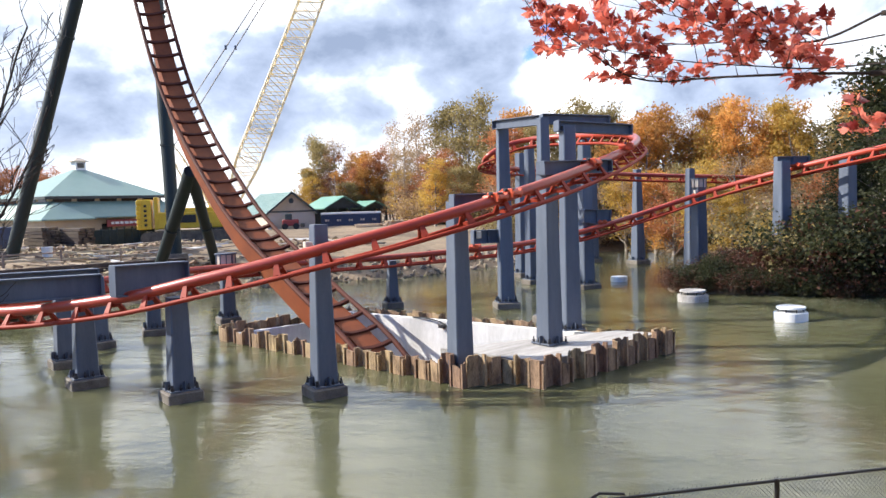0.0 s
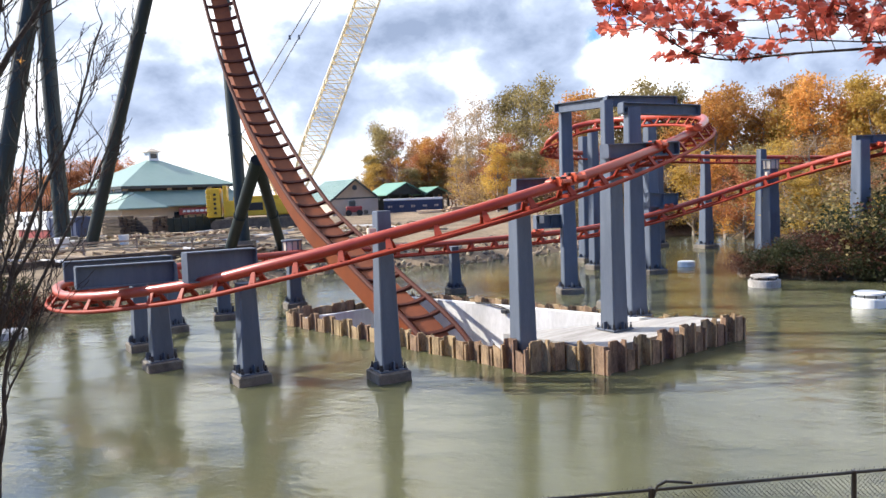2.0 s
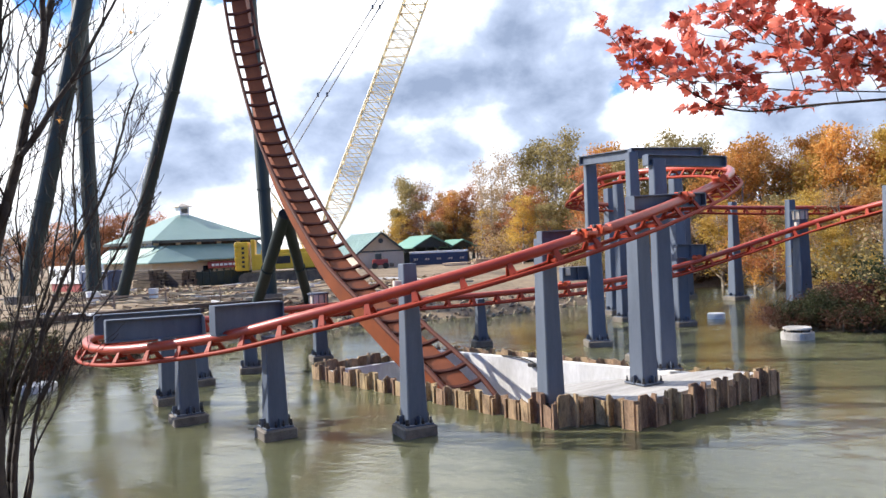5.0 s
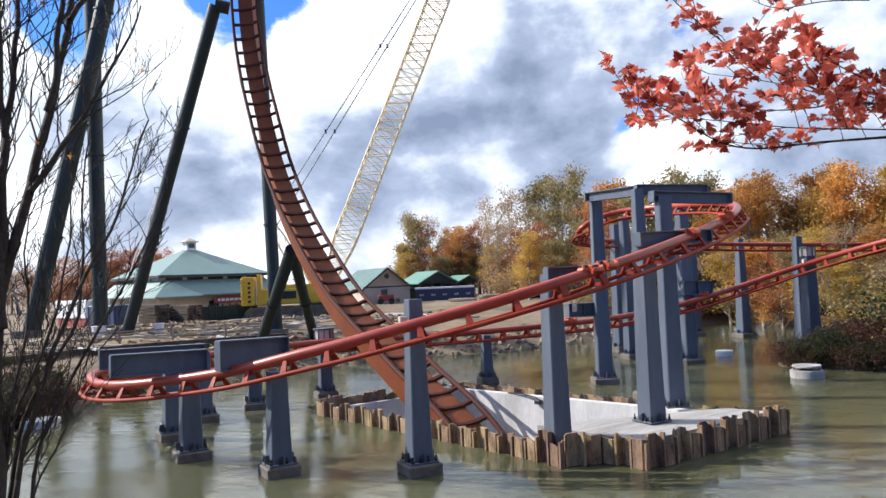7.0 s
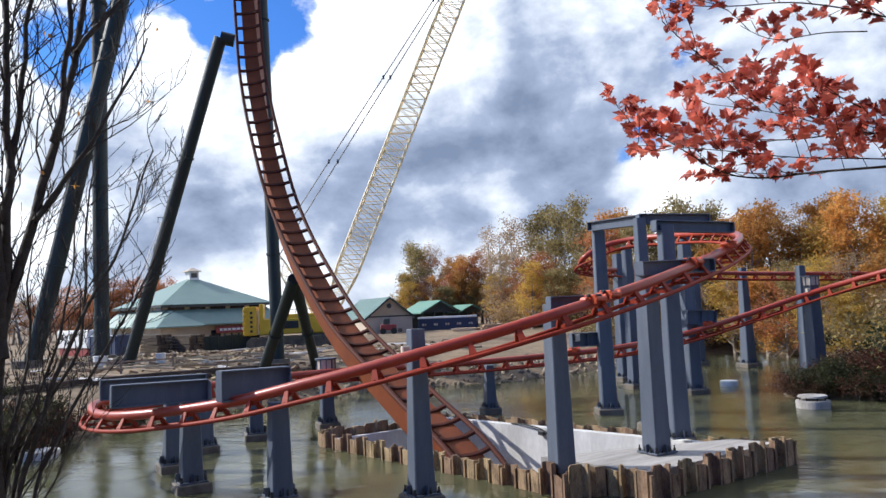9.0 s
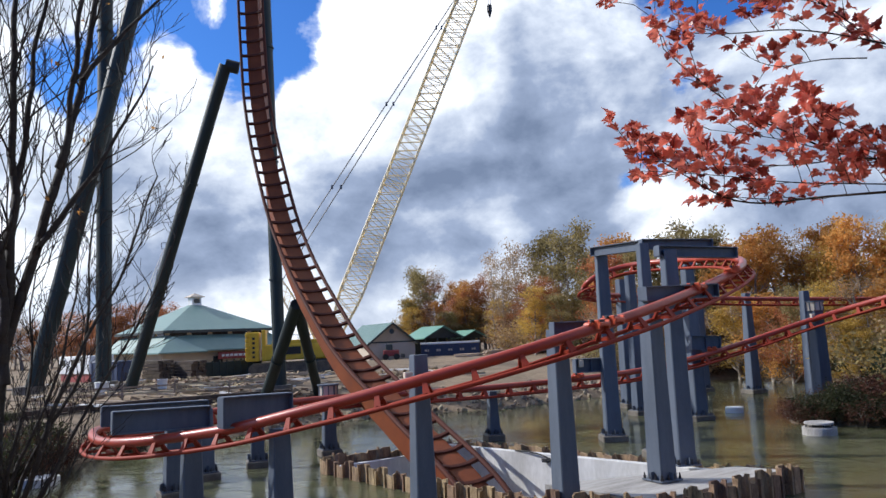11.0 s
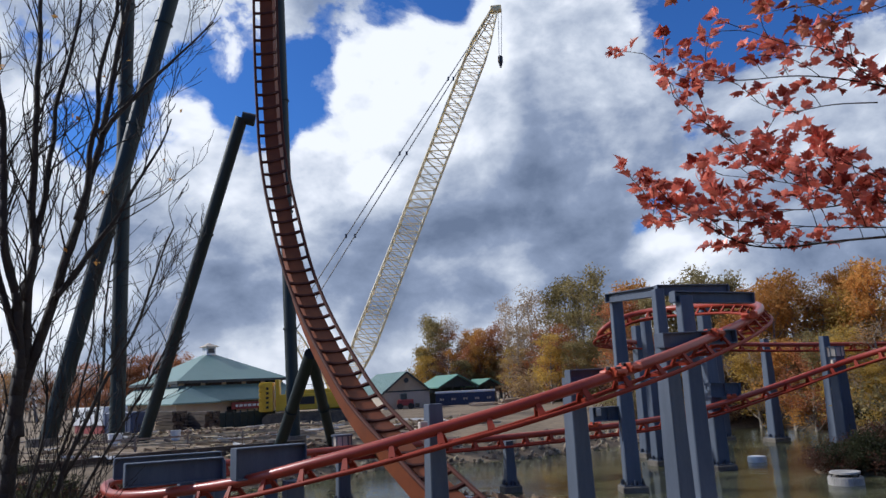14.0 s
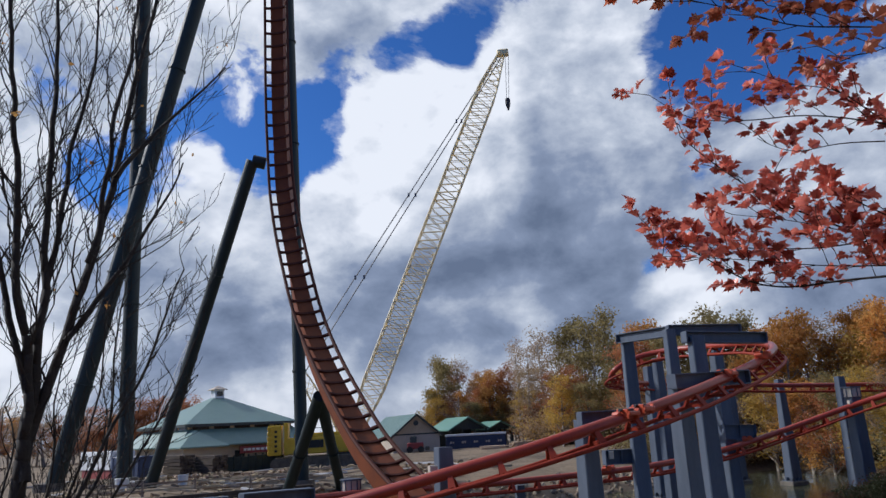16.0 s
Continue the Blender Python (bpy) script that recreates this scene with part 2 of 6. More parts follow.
def leaf_material(name, dark, light, vary=0.25, through_light=0.5, rough=0.6, single=0.42, spec=0.25):
    m = bpy.data.materials.new(name)
    m.use_nodes = True
    t = m.node_tree
    b = t.nodes["Principled BSDF"]
    geo = t.nodes.new("ShaderNodeNewGeometry")
    info = t.nodes.new("ShaderNodeObjectInfo")
    n = node(t, "ShaderNodeTexNoise", Scale=0.5, Detail=3.0)
    link(t, geo.outputs["Position"], n.inputs["Vector"])
    f = math_node(t, "ADD", math_node(t, "MULTIPLY", geo.outputs["Random Per Island"], single), math_node(t, "MULTIPLY", n.outputs["Fac"], 1 - single))
    col = ramp(t, f, [(0.1, dark), (0.9, light)])
    hsv = t.nodes.new("ShaderNodeHueSaturation")
    link(t, math_node(t, "ADD", 1 - vary, math_node(t, "MULTIPLY", info.outputs["Random"], 2 * vary)), hsv.inputs["Value"])
    link(t, col, hsv.inputs["Color"])
    link(t, hsv.outputs[0], b.inputs["Base Color"])
    b.inputs["Roughness"].default_value = rough
    b.inputs["Specular IOR Level"].default_value = spec
    tr = t.nodes.new("ShaderNodeBsdfTranslucent")
    link(t, hsv.outputs[0], tr.inputs["Color"])
    ms = t.nodes.new("ShaderNodeMixShader")
    ms.inputs[0].default_value = through_light
    link(t, b.outputs[0], ms.inputs[1])
    link(t, tr.outputs[0], ms.inputs[2])
    link(t, ms.outputs[0], t.nodes["Material Output"].inputs["Surface"])
    return m


LEAF = {
    "olive": leaf_material("olive_leaves", (0.155, 0.122, 0.048), (0.42, 0.335, 0.15)),
    "orange": leaf_material("orange_leaves", (0.38, 0.155, 0.04), (0.70, 0.40, 0.115)),
    "yellow": leaf_material("golden_leaves", (0.36, 0.215, 0.04), (0.66, 0.45, 0.11)),
    "rust": leaf_material("rust_red_leaves", (0.26, 0.09, 0.04), (0.54, 0.24, 0.105)),
    "tan": leaf_material("thin_tan_leaves", (0.25, 0.16, 0.085), (0.52, 0.365, 0.205)),
    # dark green with the shadow by the water darkened into it
    "dark": leaf_material("shaded_dark_green_leaves", (0.02, 0.026, 0.011), (0.062, 0.066, 0.028)),
    # plum brown taken darker: the shade on the bank shrubs is in the colour
    "plum": leaf_material("shaded_plum_brown_leaves", (0.058, 0.024, 0.017), (0.14, 0.058, 0.038)),
}
# wide leaf-to-leaf range puts shadow and bright highlights into the maple colours
MAPLE = leaf_material("red_maple_leaves", (0.15, 0.016, 0.013), (0.80, 0.245, 0.175), 0.3, 0.4, 0.32, 0.85, 0.5)
MAPLE_ORANGE = leaf_material("orange_brown_maple_leaves", (0.16, 0.026, 0.015), (0.74, 0.25, 0.14), 0.3, 0.4, 0.32, 0.85, 0.5)


def water_material():
    m = bpy.data.materials.new("murky_pond_water")
    m.use_nodes = True
    t = m.node_tree
    b = t.nodes["Principled BSDF"]
    geo = t.nodes.new("ShaderNodeNewGeometry")
    big = node(t, "ShaderNodeTexNoise", Scale=0.09, Detail=4.0, Roughness=0.55)
    link(t, geo.outputs["Position"], big.inputs["Vector"])
    col = ramp(t, big.outputs["Fac"], [(0.35, (0.066, 0.068, 0.036)), (0.68, (0.104, 0.105, 0.06))])
    link(t, col, b.inputs["Base Color"])
    b.inputs["Roughness"].default_value = 0.07
    b.inputs["IOR"].default_value = 1.33
    b.inputs["Subsurface Weight"].default_value = 0.85
    b.inputs["Subsurface Radius"].default_value = (1.0, 1.0, 0.7)
    b.inputs["Subsurface Scale"].default_value = 0.7
    mp = t.nodes.new("ShaderNodeMapping")
    mp.inputs["Scale"].default_value = (1.0, 1.5, 1.0)
    mp.inputs["Rotation"].default_value = (0, 0, 0.5)
    link(t, geo.outputs["Position"], mp.inputs[0])
    w1 = node(t, "ShaderNodeTexNoise", Scale=3.2, Detail=4.0, Roughness=0.55, Distortion=0.6)
    w2 = node(t, "ShaderNodeTexNoise", Scale=0.7, Detail=3.0, Roughness=0.5)
    link(t, mp.outputs[0], w1.inputs["Vector"])
    link(t, mp.outputs[0], w2.inputs["Vector"])
    w3 = node(t, "ShaderNodeTexNoise", Scale=11.0, Detail=3.0, Roughness=0.6, Distortion=0.8)
    link(t, mp.outputs[0], w3.inputs["Vector"])
    gust = node(t, "ShaderNodeTexNoise", Scale=0.16, Detail=3.0)
    link(t, mp.outputs[0], gust.inputs["Vector"])
    fresh = ramp(t, gust.outputs["Fac"], [(0.5, (0.03, 0.03, 0.03)), (0.66, (0.32, 0.32, 0.32))])
    calm = ramp(t, w2.outputs["Fac"], [(0.38, (0.12, 0.12, 0.12)), (0.68, (1, 1, 1))])
    h = math_node(t, "ADD", math_node(t, "MULTIPLY", w1.outputs["Fac"], calm), math_node(t, "MULTIPLY", w2.outputs["Fac"], 0.6))
    h = math_node(t, "ADD", h, math_node(t, "MULTIPLY", w3.outputs["Fac"], fresh))
    bp = node(t, "ShaderNodeBump", Strength=0.36, Distance=0.035)
    link(t, h, bp.inputs["Height"])
    link(t, bp.outputs[0], b.inputs["Normal"])
    return m


WATER = water_material()


# ---------------------------------------------------------------- mesh helpers
def mesh_object(name, bm, mat, smooth=False):
    me = bpy.data.meshes.new(name)
    bm.to_mesh(me)
    bm.free()
    if mat:
        me.materials.append(mat)
    if smooth:
        me.polygons.foreach_set("use_smooth", [True] * len(me.polygons))
    return new(name, me)


def part(name, bm, mat, parent=None, label="", smooth=False):
    ob = mesh_object(name, bm, mat, smooth)
    ob.parent = parent
    return tagged(ob, label)


def share(name, me, parent, m):
    ob = new(name, me)
    ob.parent = parent
    ob.matrix_local = m
    return ob


def empty(name, at=(0, 0, 0), turn=0.0):
    ob = new(name)
    ob.matrix_basis = pose(*at, 0, 0, turn)
    return ob


def box(bm, size, m=None, bevel=0.0):
    """A box with its sizes along x, y and z, centred, at the pose m, with worn edges."""
    r = bmesh.ops.create_cube(bm, size=1.0, matrix=(m or Matrix()) @ Matrix.Diagonal((*size, 1)))
    if bevel:
        edges = list({e for v in r["verts"] for e in v.link_edges})
        bmesh.ops.bevel(bm, geom=edges, offset=bevel, segments=1, affect="EDGES")
    return bm


def along(a, b):
    """A pose at a whose z axis points to b."""
    a, b = Vector(a), Vector(b)
    return Matrix.Translation(a) @ (b - a).to_track_quat("Z", "Y").to_matrix().to_4x4()


def rod(bm, a, b, r1, r2=None, sides=10):
    a, b = Vector(a), Vector(b)
    n = (b - a).length
    bmesh.ops.create_cone(bm, cap_ends=True, segments=sides, radius1=r1, radius2=r1 if r2 is None else r2, depth=n, matrix=along(a, b) @ Matrix.Translation((0, 0, n / 2)))
    return bm


def bar(bm, a, b, width, height, bevel=0.0):
    """A level box beam from a to b: width across, height upright."""
    a, b = Vector(a), Vector(b)
    d = b - a
    y = d.normalized()
    x = y.cross(Vector((0, 0, 1))).normalized()
    z = x.cross(y)
    m = Matrix.Translation((a + b) / 2) @ Matrix((x, y, z)).transposed().to_4x4()
    return box(bm, (width, d.length, height), m, bevel)


def spline(points, step):
    """A smooth line through the points, at even steps."""
    p = [Vector(q) for q in points]
    p = [2 * p[0] - p[1], *p, 2 * p[-1] - p[-2]]
    fine = []
    for i in range(1, len(p) - 2):
        for k in range(24):
            u = k / 24
            a, b, c, d = p[i - 1:i + 3]
            fine.append(0.5 * ((2 * b) + (c - a) * u + (2 * a - 5 * b + 4 * c - d) * u * u + (3 * b - a - 3 * c + d) * u ** 3))
    fine.append(p[-2])
    out, left = [fine[0].copy()], step
    for a, b in zip(fine, fine[1:]):
        n = (b - a).length
        at = 0.0
        while n - at >= left:
            at += left
            out.append(a.lerp(b, at / n))
            left = step
        left -= n - at
    return out


def smoothed(pts, rounds):
    for _ in range(rounds):
        pts = [pts[0]] + [(a + 2 * b + c) / 4 for a, b, c in zip(pts, pts[1:], pts[2:])] + [pts[-1]]
    return pts


def sweep(bm, pts, profile, ups, closed=True):
    """Sweeps a closed profile of (across, up) pairs along pts, with one up vector a point."""
    rings = []
    for i, p in enumerate(pts):
        d = (pts[min(i + 1, len(pts) - 1)] - pts[max(i - 1, 0)]).normalized()
        x = d.cross(ups[i]).normalized()
        u = x.cross(d)
        rings.append([bm.verts.new(p + x * a + u * b) for a, b in profile])
    n = len(profile)
    for a, b in zip(rings, rings[1:]):
        for k in range(n):
            bm.faces.new((a[k], a[(k + 1) % n], b[(k + 1) % n], b[k]))
    bm.faces.new(rings[0][::-1])
    bm.faces.new(rings[-1])
    bmesh.ops.recalc_face_normals(bm, faces=bm.faces[:])
    return bm


def circle(r, n=10, at=(0, 0)):
    return [(at[0] + r * math.cos(2 * math.pi * k / n), at[1] + r * math.sin(2 * math.pi * k / n)) for k in range(n)]


# ---------------------------------------------------------------- ground and water
POND = [(-24, 13), (-25, 33), (-25.7, 38), (-22, 47), (-15.9, 54.7), (-10.5, 59), (-3.3, 61), (6, 70), (13, 82), (22, 86), (26, 78), (22, 62), (15.5, 52), (13.9, 46.5), (19.6, 43.6), (32, 40), (60, 36), (60, 12), (30, 10.5), (10, 11.2), (0, 12.5), (-12, 13)]


def shore_distance(x, y):
    """Metres from the shore line, positive on land."""
    pts = np.array(POND, float)
    q = np.stack([x, y], -1)[..., None, :]
    a, b = pts, np.roll(pts, -1, 0)
    d = b - a
    u = np.clip(((q - a) * d).sum(-1) / (d * d).sum(-1), 0, 1)
    dist = np.sqrt((((a + u[..., None] * d) - q) ** 2).sum(-1)).min(-1)
    cross = (a[:, 1] > q[..., 1]) != (b[:, 1] > q[..., 1])
    with np.errstate(divide="ignore", invalid="ignore"):
        xs = d[:, 0] * (q[..., 1] - a[:, 1]) / d[:, 1] + a[:, 0]
    inside = (cross & (q[..., 0] < xs)).sum(-1) % 2 == 1
    return np.where(inside, -dist, dist)


def ground_height(x, y):
    x, y = np.asarray(x, float), np.asarray(y, float)
    s = shore_distance(x, y)
    top = np.where(x > 10, 1.6, 2.3) + np.clip((np.hypot(x, y) - 60) / 60, 0, 1) * 0.3
    far = np.where(s < 0, np.maximum(s * 0.5, -1.6), top * (1 - np.exp(-np.maximum(s, 0) / 4.5)))
    near = np.where(s < 0, np.maximum(s * 0.5, -1.6), np.minimum(0.25 + 0.42 * np.maximum(s, 0), 4.4))
    rough = 0.10 * np.sin(x * 0.9 + 1.3 * np.sin(y * 0.5)) * np.sin(y * 0.8 + x * 0.17) * (s > 0)
    return np.where(y < 20, near, far) + rough


def ground_at(x, y):
    return float(ground_height(x, y))


def build_ground():
    def steps(lo, hi, d, reach):
        c = list(np.arange(lo, hi + 0.01, d))
        k = d
        while c[-1] < reach:
            k *= 1.35
            c.append(c[-1] + k)
        k = d
        while c[0] > -reach:
            k *= 1.35
            c.insert(0, c[0] - k)
        return np.array(c)
    xs, ys = steps(-80, 70, 1.25, 3500), steps(-10, 130, 1.25, 3500)
    gx, gy = np.meshgrid(xs, ys)
    z = ground_height(gx, gy)
    verts = np.stack([gx, gy, z], -1).reshape(-1, 3)
    w = len(xs)
    faces = [(j * w + i, j * w + i + 1, (j + 1) * w + i + 1, (j + 1) * w + i) for j in range(len(ys) - 1) for i in range(w - 1)]
    me = bpy.data.meshes.new("ground")
    me.from_pydata(verts.tolist(), [], faces)
    me.materials.append(EARTH)
    me.polygons.foreach_set("use_smooth", [True] * len(me.polygons))
    tagged(new("ground", me), "trampled pale brown earth of the construction site", "ground", kind="structure")
    bm = bmesh.new()
    bmesh.ops.create_grid(bm, x_segments=1, y_segments=1, size=1.0, matrix=pose(17, 49, 0) @ Matrix.Diagonal((48, 42, 1, 1)))
    tagged(mesh_object("water", bm, WATER), "murky olive green pond water with faint ripples", "water", kind="structure")


build_ground()


# ---------------------------------------------------------------- coffer dam with its trench and deck
NEAR, RIGHT, LEFT = Vector((3.08, 23.43, 0)), Vector((8.66, 28.46, 0)), Vector((-10.39, 34.0, 0))
BACK = LEFT + (RIGHT - NEAR) * 0.95
U = (LEFT - NEAR).normalized()
W = (RIGHT - NEAR).normalized()


def pile_mesh(name, depth, height, cut, rng):
    """One sheet pile, 0.62 m wide: a bent steel pan with sloping webs and a torn top."""
    line = [(-0.31, 0.0), (-0.27, 0.0), (-0.18, -depth), (0.18, -depth), (0.27, 0.0), (0.31, 0.0)]
    t = 0.035
    bm = bmesh.new()
    tops = [height + rng.uniform(-cut, cut) for _ in line]
    front = [[bm.verts.new((x, y - t, z)) for x, y in line] for z in (-1.2, 0.0)]
    front.append([bm.verts.new((x, y - t, z)) for (x, y), z in zip(line, tops)])
    rear = [[bm.verts.new((x, y + t, z)) for x, y in line] for z in (-1.2, 0.0)]
    rear.append([bm.verts.new((x, y + t, z)) for (x, y), z in zip(line, tops)])
    n = len(line)
    for j in range(2):
        for i in range(n - 1):
            bm.faces.new((front[j][i], front[j][i + 1], front[j + 1][i + 1], front[j + 1][i]))
            bm.faces.new((rear[j][i + 1], rear[j][i], rear[j + 1][i], rear[j + 1][i + 1]))
    for i in range(n - 1):
        bm.faces.new((front[2][i], front[2][i + 1], rear[2][i + 1], rear[2][i]))
    for i in (0, n - 1):
        for j in range(2):
            bm.faces.new((front[j][i], front[j + 1][i], rear[j + 1][i], rear[j][i]))
    tall = rng.uniform(-0.04, 0.16)
    box(bm, (0.075, 0.15, height + 1.0 + tall), pose(0.31, -0.1, (height + tall - 1.0) / 2))
    bmesh.ops.recalc_face_normals(bm, faces=bm.faces[:])
    me = bpy.data.meshes.new(name)
    bm.to_mesh(me)
    bm.free()
    me.materials.append(RUST)
    return me


def build_coffer():
    rng = random.Random(4)
    dam = tagged(empty("coffer_dam"), "rusty sheet pile coffer dam around the tunnel trench in the pond", "coffer dam")
    kinds = [pile_mesh("steel_sheet", d, 0.84 + h, 0.09 + 0.06 * (i % 3), rng) for i, (d, h) in enumerate([(0.12, 0), (-0.10, 0.06), (0.12, -0.06), (-0.1, 0.12), (0.1, -0.1), (-0.12, 0.03)])]
    jog = Vector((1.86, 24.48, 0))
    out, turn_in = Vector((0.55, 23.76, 0)), Vector((-0.55, 25.07, 0))
    lines = [(NEAR, jog), (jog, out), (out, turn_in), (turn_in, LEFT), (LEFT, BACK), (BACK, RIGHT), (RIGHT, NEAR)]
    for a, b in lines:
        d = b - a
        n = max(1, round(d.length / 0.62))
        turn = math.degrees(math.atan2(d.y, d.x)) + 180
        for k in range(n):
            p = a + d * ((k + 0.5) / n)
            flip = 0
            m = pose(p.x, p.y, 0, 0, rng.uniform(-1, 1), turn + flip)
            low = 0.72 if a == turn_in else 0.78 if a in (LEFT, BACK) else 1.0
            share("steel_sheet", kinds[2 * rng.randrange(3) + k % 2], dam, m @ Matrix.Diagonal((1, 1, low, 1)))
    # deck slab over the near end
    e1, e2 = NEAR + U * 4.7 + W * 0.5, NEAR + U * 1.9 + (RIGHT - NEAR) * 0.94
    bm = bmesh.new()
    quad = [NEAR + U * 0.35 + W * 0.35, RIGHT + U * 0.35 - W * 0.35, e2, e1]
    low = [bm.verts.new((p.x, p.y, 0.3)) for p in quad]
    high = [bm.verts.new((p.x, p.y, 0.76)) for p in quad]
    bm.faces.new(high)
    bm.faces.new(low[::-1])
    for i in range(4):
        bm.faces.new((low[i], low[(i + 1) % 4], high[(i + 1) % 4], high[i]))
    bmesh.ops.recalc_face_normals(bm, faces=bm.faces[:])
    deck = part("deck_slab", bm, DECK, dam, "worn grey concrete deck, dark shadow streaks put into its colour")
    # trench walls
    def wall(name, a, b, thick, z0, z1, mat):
        bm = bar(bmesh.new(), (a.x, a.y, (z0 + z1) / 2), (b.x, b.y, (z0 + z1) / 2), thick, z1 - z0, 0.02)
        return part(name, bm, mat, dam, "pale concrete trench wall")
    inset = 0.55
    fl, fn = LEFT + W * inset - U * 0.5, turn_in + U * 1.2 + W * 0.55
    bl, bn = BACK - W * inset - U * 0.5, RIGHT - W * inset + U * 0.3
    wall("trench_wall", bl, bn, 0.35, -3.4, 0.58, WHITE_CONCRETE)
    wall("trench_wall", fl, fn, 0.3, -3.4, 0.22, WHITE_CONCRETE)
    wall("trench_wall", fl + U * 0.1, bl + U * 0.1, 0.3, -3.4, 0.3, WHITE_CONCRETE)
    wall("trench_wall", e1 - U * 0.2 - Vector((0, 0, 0)), e2 - U * 0.2, 0.3, -3.4, 0.28, WHITE_CONCRETE)
    bm = bmesh.new()
    bm.faces.new([bm.verts.new((p.x, p.y, -3.2)) for p in (fl, bl, bn, fn)])
    part("trench_floor", bm, WHITE_CONCRETE, dam)
    bm = box(bmesh.new(), (0.35, 0.25, 0.2), pose(-0.2, 34.1, 0.35, 0, 0, -42), 0.03)
    part("wall_bracket", bm, BOLT, dam)
    return dam


build_coffer()
# the pond floor and surface stay out of the trench: water sheet is cut there
def cut_water():
    ob = bpy.data.objects["water"]
    a, b, c, d = [p.copy() for p in (LEFT, BACK, RIGHT, NEAR)]
    mid = (a + b + c + d) / 4
    hole = [mid + (p - mid) * 0.965 for p in (a, b, c, d)]
    bm = bmesh.new()
    outer = [bm.verts.new((x, y, 0)) for x, y in ((-31, 7), (-31, 91), (65, 91), (65, 7))]
    inner = [bm.verts.new((p.x, p.y, 0)) for p in hole]
    order = [0, 1, 2, 3]
    for i in range(4):
        bm.faces.new((outer[order[i]], outer[order[(i + 1) % 4]], inner[(i + 1) % 4], inner[i]))
    bmesh.ops.recalc_face_normals(bm, faces=bm.faces[:])
    for f in bm.faces:
        if f.normal.z < 0:
            f.normal_flip()
    bm.to_mesh(ob.data)
    bm.free()
    ground = bpy.data.objects["ground"].data
    for v in ground.vertices:
        r = v.co.xy - mid.xy
        if abs(r.dot(U.xy)) < 10.5 and abs(r.dot(W.xy)) < 6:
            v.co.z = -3.6


cut_water()


# ---------------------------------------------------------------- blue steel supports
def column(x, y, z0, z1, wide, top, turn, footing=True, label="tapered blue steel coaster support column on a concrete footing"):
    """A tapered four-sided box column with chamfered edges, base plate, anchor bolts and footing."""
    ob = tagged(empty("support_column", (x, y, z0), turn), label, "support column", "blue support columns")
    h = z1 - z0
    base = 0.36 if footing else 0.06
    wide, top = wide * 0.86, top * 0.88
    bm = bmesh.new()
    rings = []
    for z, w in ((base, wide), (h - 0.02, top), (h, top * 0.97)):
        s, c = w / 2, w * 0.06
        rings.append([bm.verts.new((px, py, z)) for px, py in ((-s + c, -s), (s - c, -s), (s, -s + c), (s, s - c), (s - c, s), (-s + c, s), (-s, s - c), (-s, -s + c))])
    for a, b in zip(rings, rings[1:]):
        for k in range(8):
            bm.faces.new((a[k], a[(k + 1) % 8], b[(k + 1) % 8], b[k]))
    bm.faces.new(rings[0][::-1])
    bm.faces.new(rings[-1])
    part("shaft", bm, BLUE, ob)
    pw = wide * 1.35
    plate = box(bmesh.new(), (pw, pw, 0.06), pose(0, 0, base), 0.012)
    for s in (-1, 1):
        for a in range(2):
            box(plate, (0.03, pw * 0.16, 0.28), pose(*((s * (wide / 2 + pw * 0.08), 0) if a else (0, s * (wide / 2 + pw * 0.08))), base + 0.15, 0, 0, 90 if a else 0))
    part("base_plate", plate, BLUE, ob)
    bolt = None
    for s in (-1, 1):
        for k in range(4):
            for a in range(2):
                p, q = s * pw * 0.44, (k - 1.5) * pw * 0.27
                m = pose(*((p, q) if a else (q, p)), base + 0.02)
                if bolt is None:
                    bm = bmesh.new()
                    bmesh.ops.create_cone(bm, cap_ends=True, segments=6, radius1=0.045, radius2=0.045, depth=0.1, matrix=pose(0, 0, 0.05))
                    rod(bm, (0, 0, 0.08), (0, 0, 0.2), 0.022, sides=6)
                    bolt = part("anchor_bolt", bm, BOLT, ob)
                    bolt.matrix_local = m
                else:
                    share("anchor_bolt", bolt.data, ob, m)
    if footing:
        fw = wide * 1.62
        bm = box(bmesh.new(), (fw, fw, 1.5), pose(0, 0, -0.42), 0.05)
        part("footing", bm, CONCRETE, ob, "damp brown concrete footing")
    return ob


def girder(a, b, height, width, label="dark blue steel plate girder bolted to support columns", caps=True, name="girder", plain=False):
    """A welded I-beam from a to b (centres of its top edge), with flanges, stiffeners and end plates."""
    a, b = Vector(a), Vector(b)
    d = (b - a)
    n = d.length
    ob = tagged(new(name), label, "girder", "blue girders")
    flatd = Vector((d.x, d.y, 0)).normalized()
    m = Matrix.Translation(a) @ Matrix((flatd, Vector((-flatd.y, flatd.x, 0)), Vector((0, 0, 1)))).transposed().to_4x4()
    m = m @ Matrix.Rotation(-math.asin(max(-1, min(1, d.z / n))), 4, "Y")
    ob.matrix_basis = m
    part("web", box(bmesh.new(), (n, 0.05, height), pose(n / 2, 0, -height / 2)), BLUE, ob)
    for z in (-0.02, -height + 0.02):
        part("flange", box(bmesh.new(), (n + 0.02, width, 0.045), pose(n / 2, 0, z), 0.006), BLUE, ob)
    count = max(2, round(n / 1.1) + 1)
    for k in range(count):
        x = n * k / (count - 1)
        end = k in (0, count - 1)
        if (end and not caps) or (plain and not end):
            continue
        part("end_plate" if end else "stiffener", box(bmesh.new(), (0.05 if end else 0.03, width * (1.02 if end else 0.96), height - 0.08), pose(x, 0, -height / 2)), BLUE, ob)
    return ob


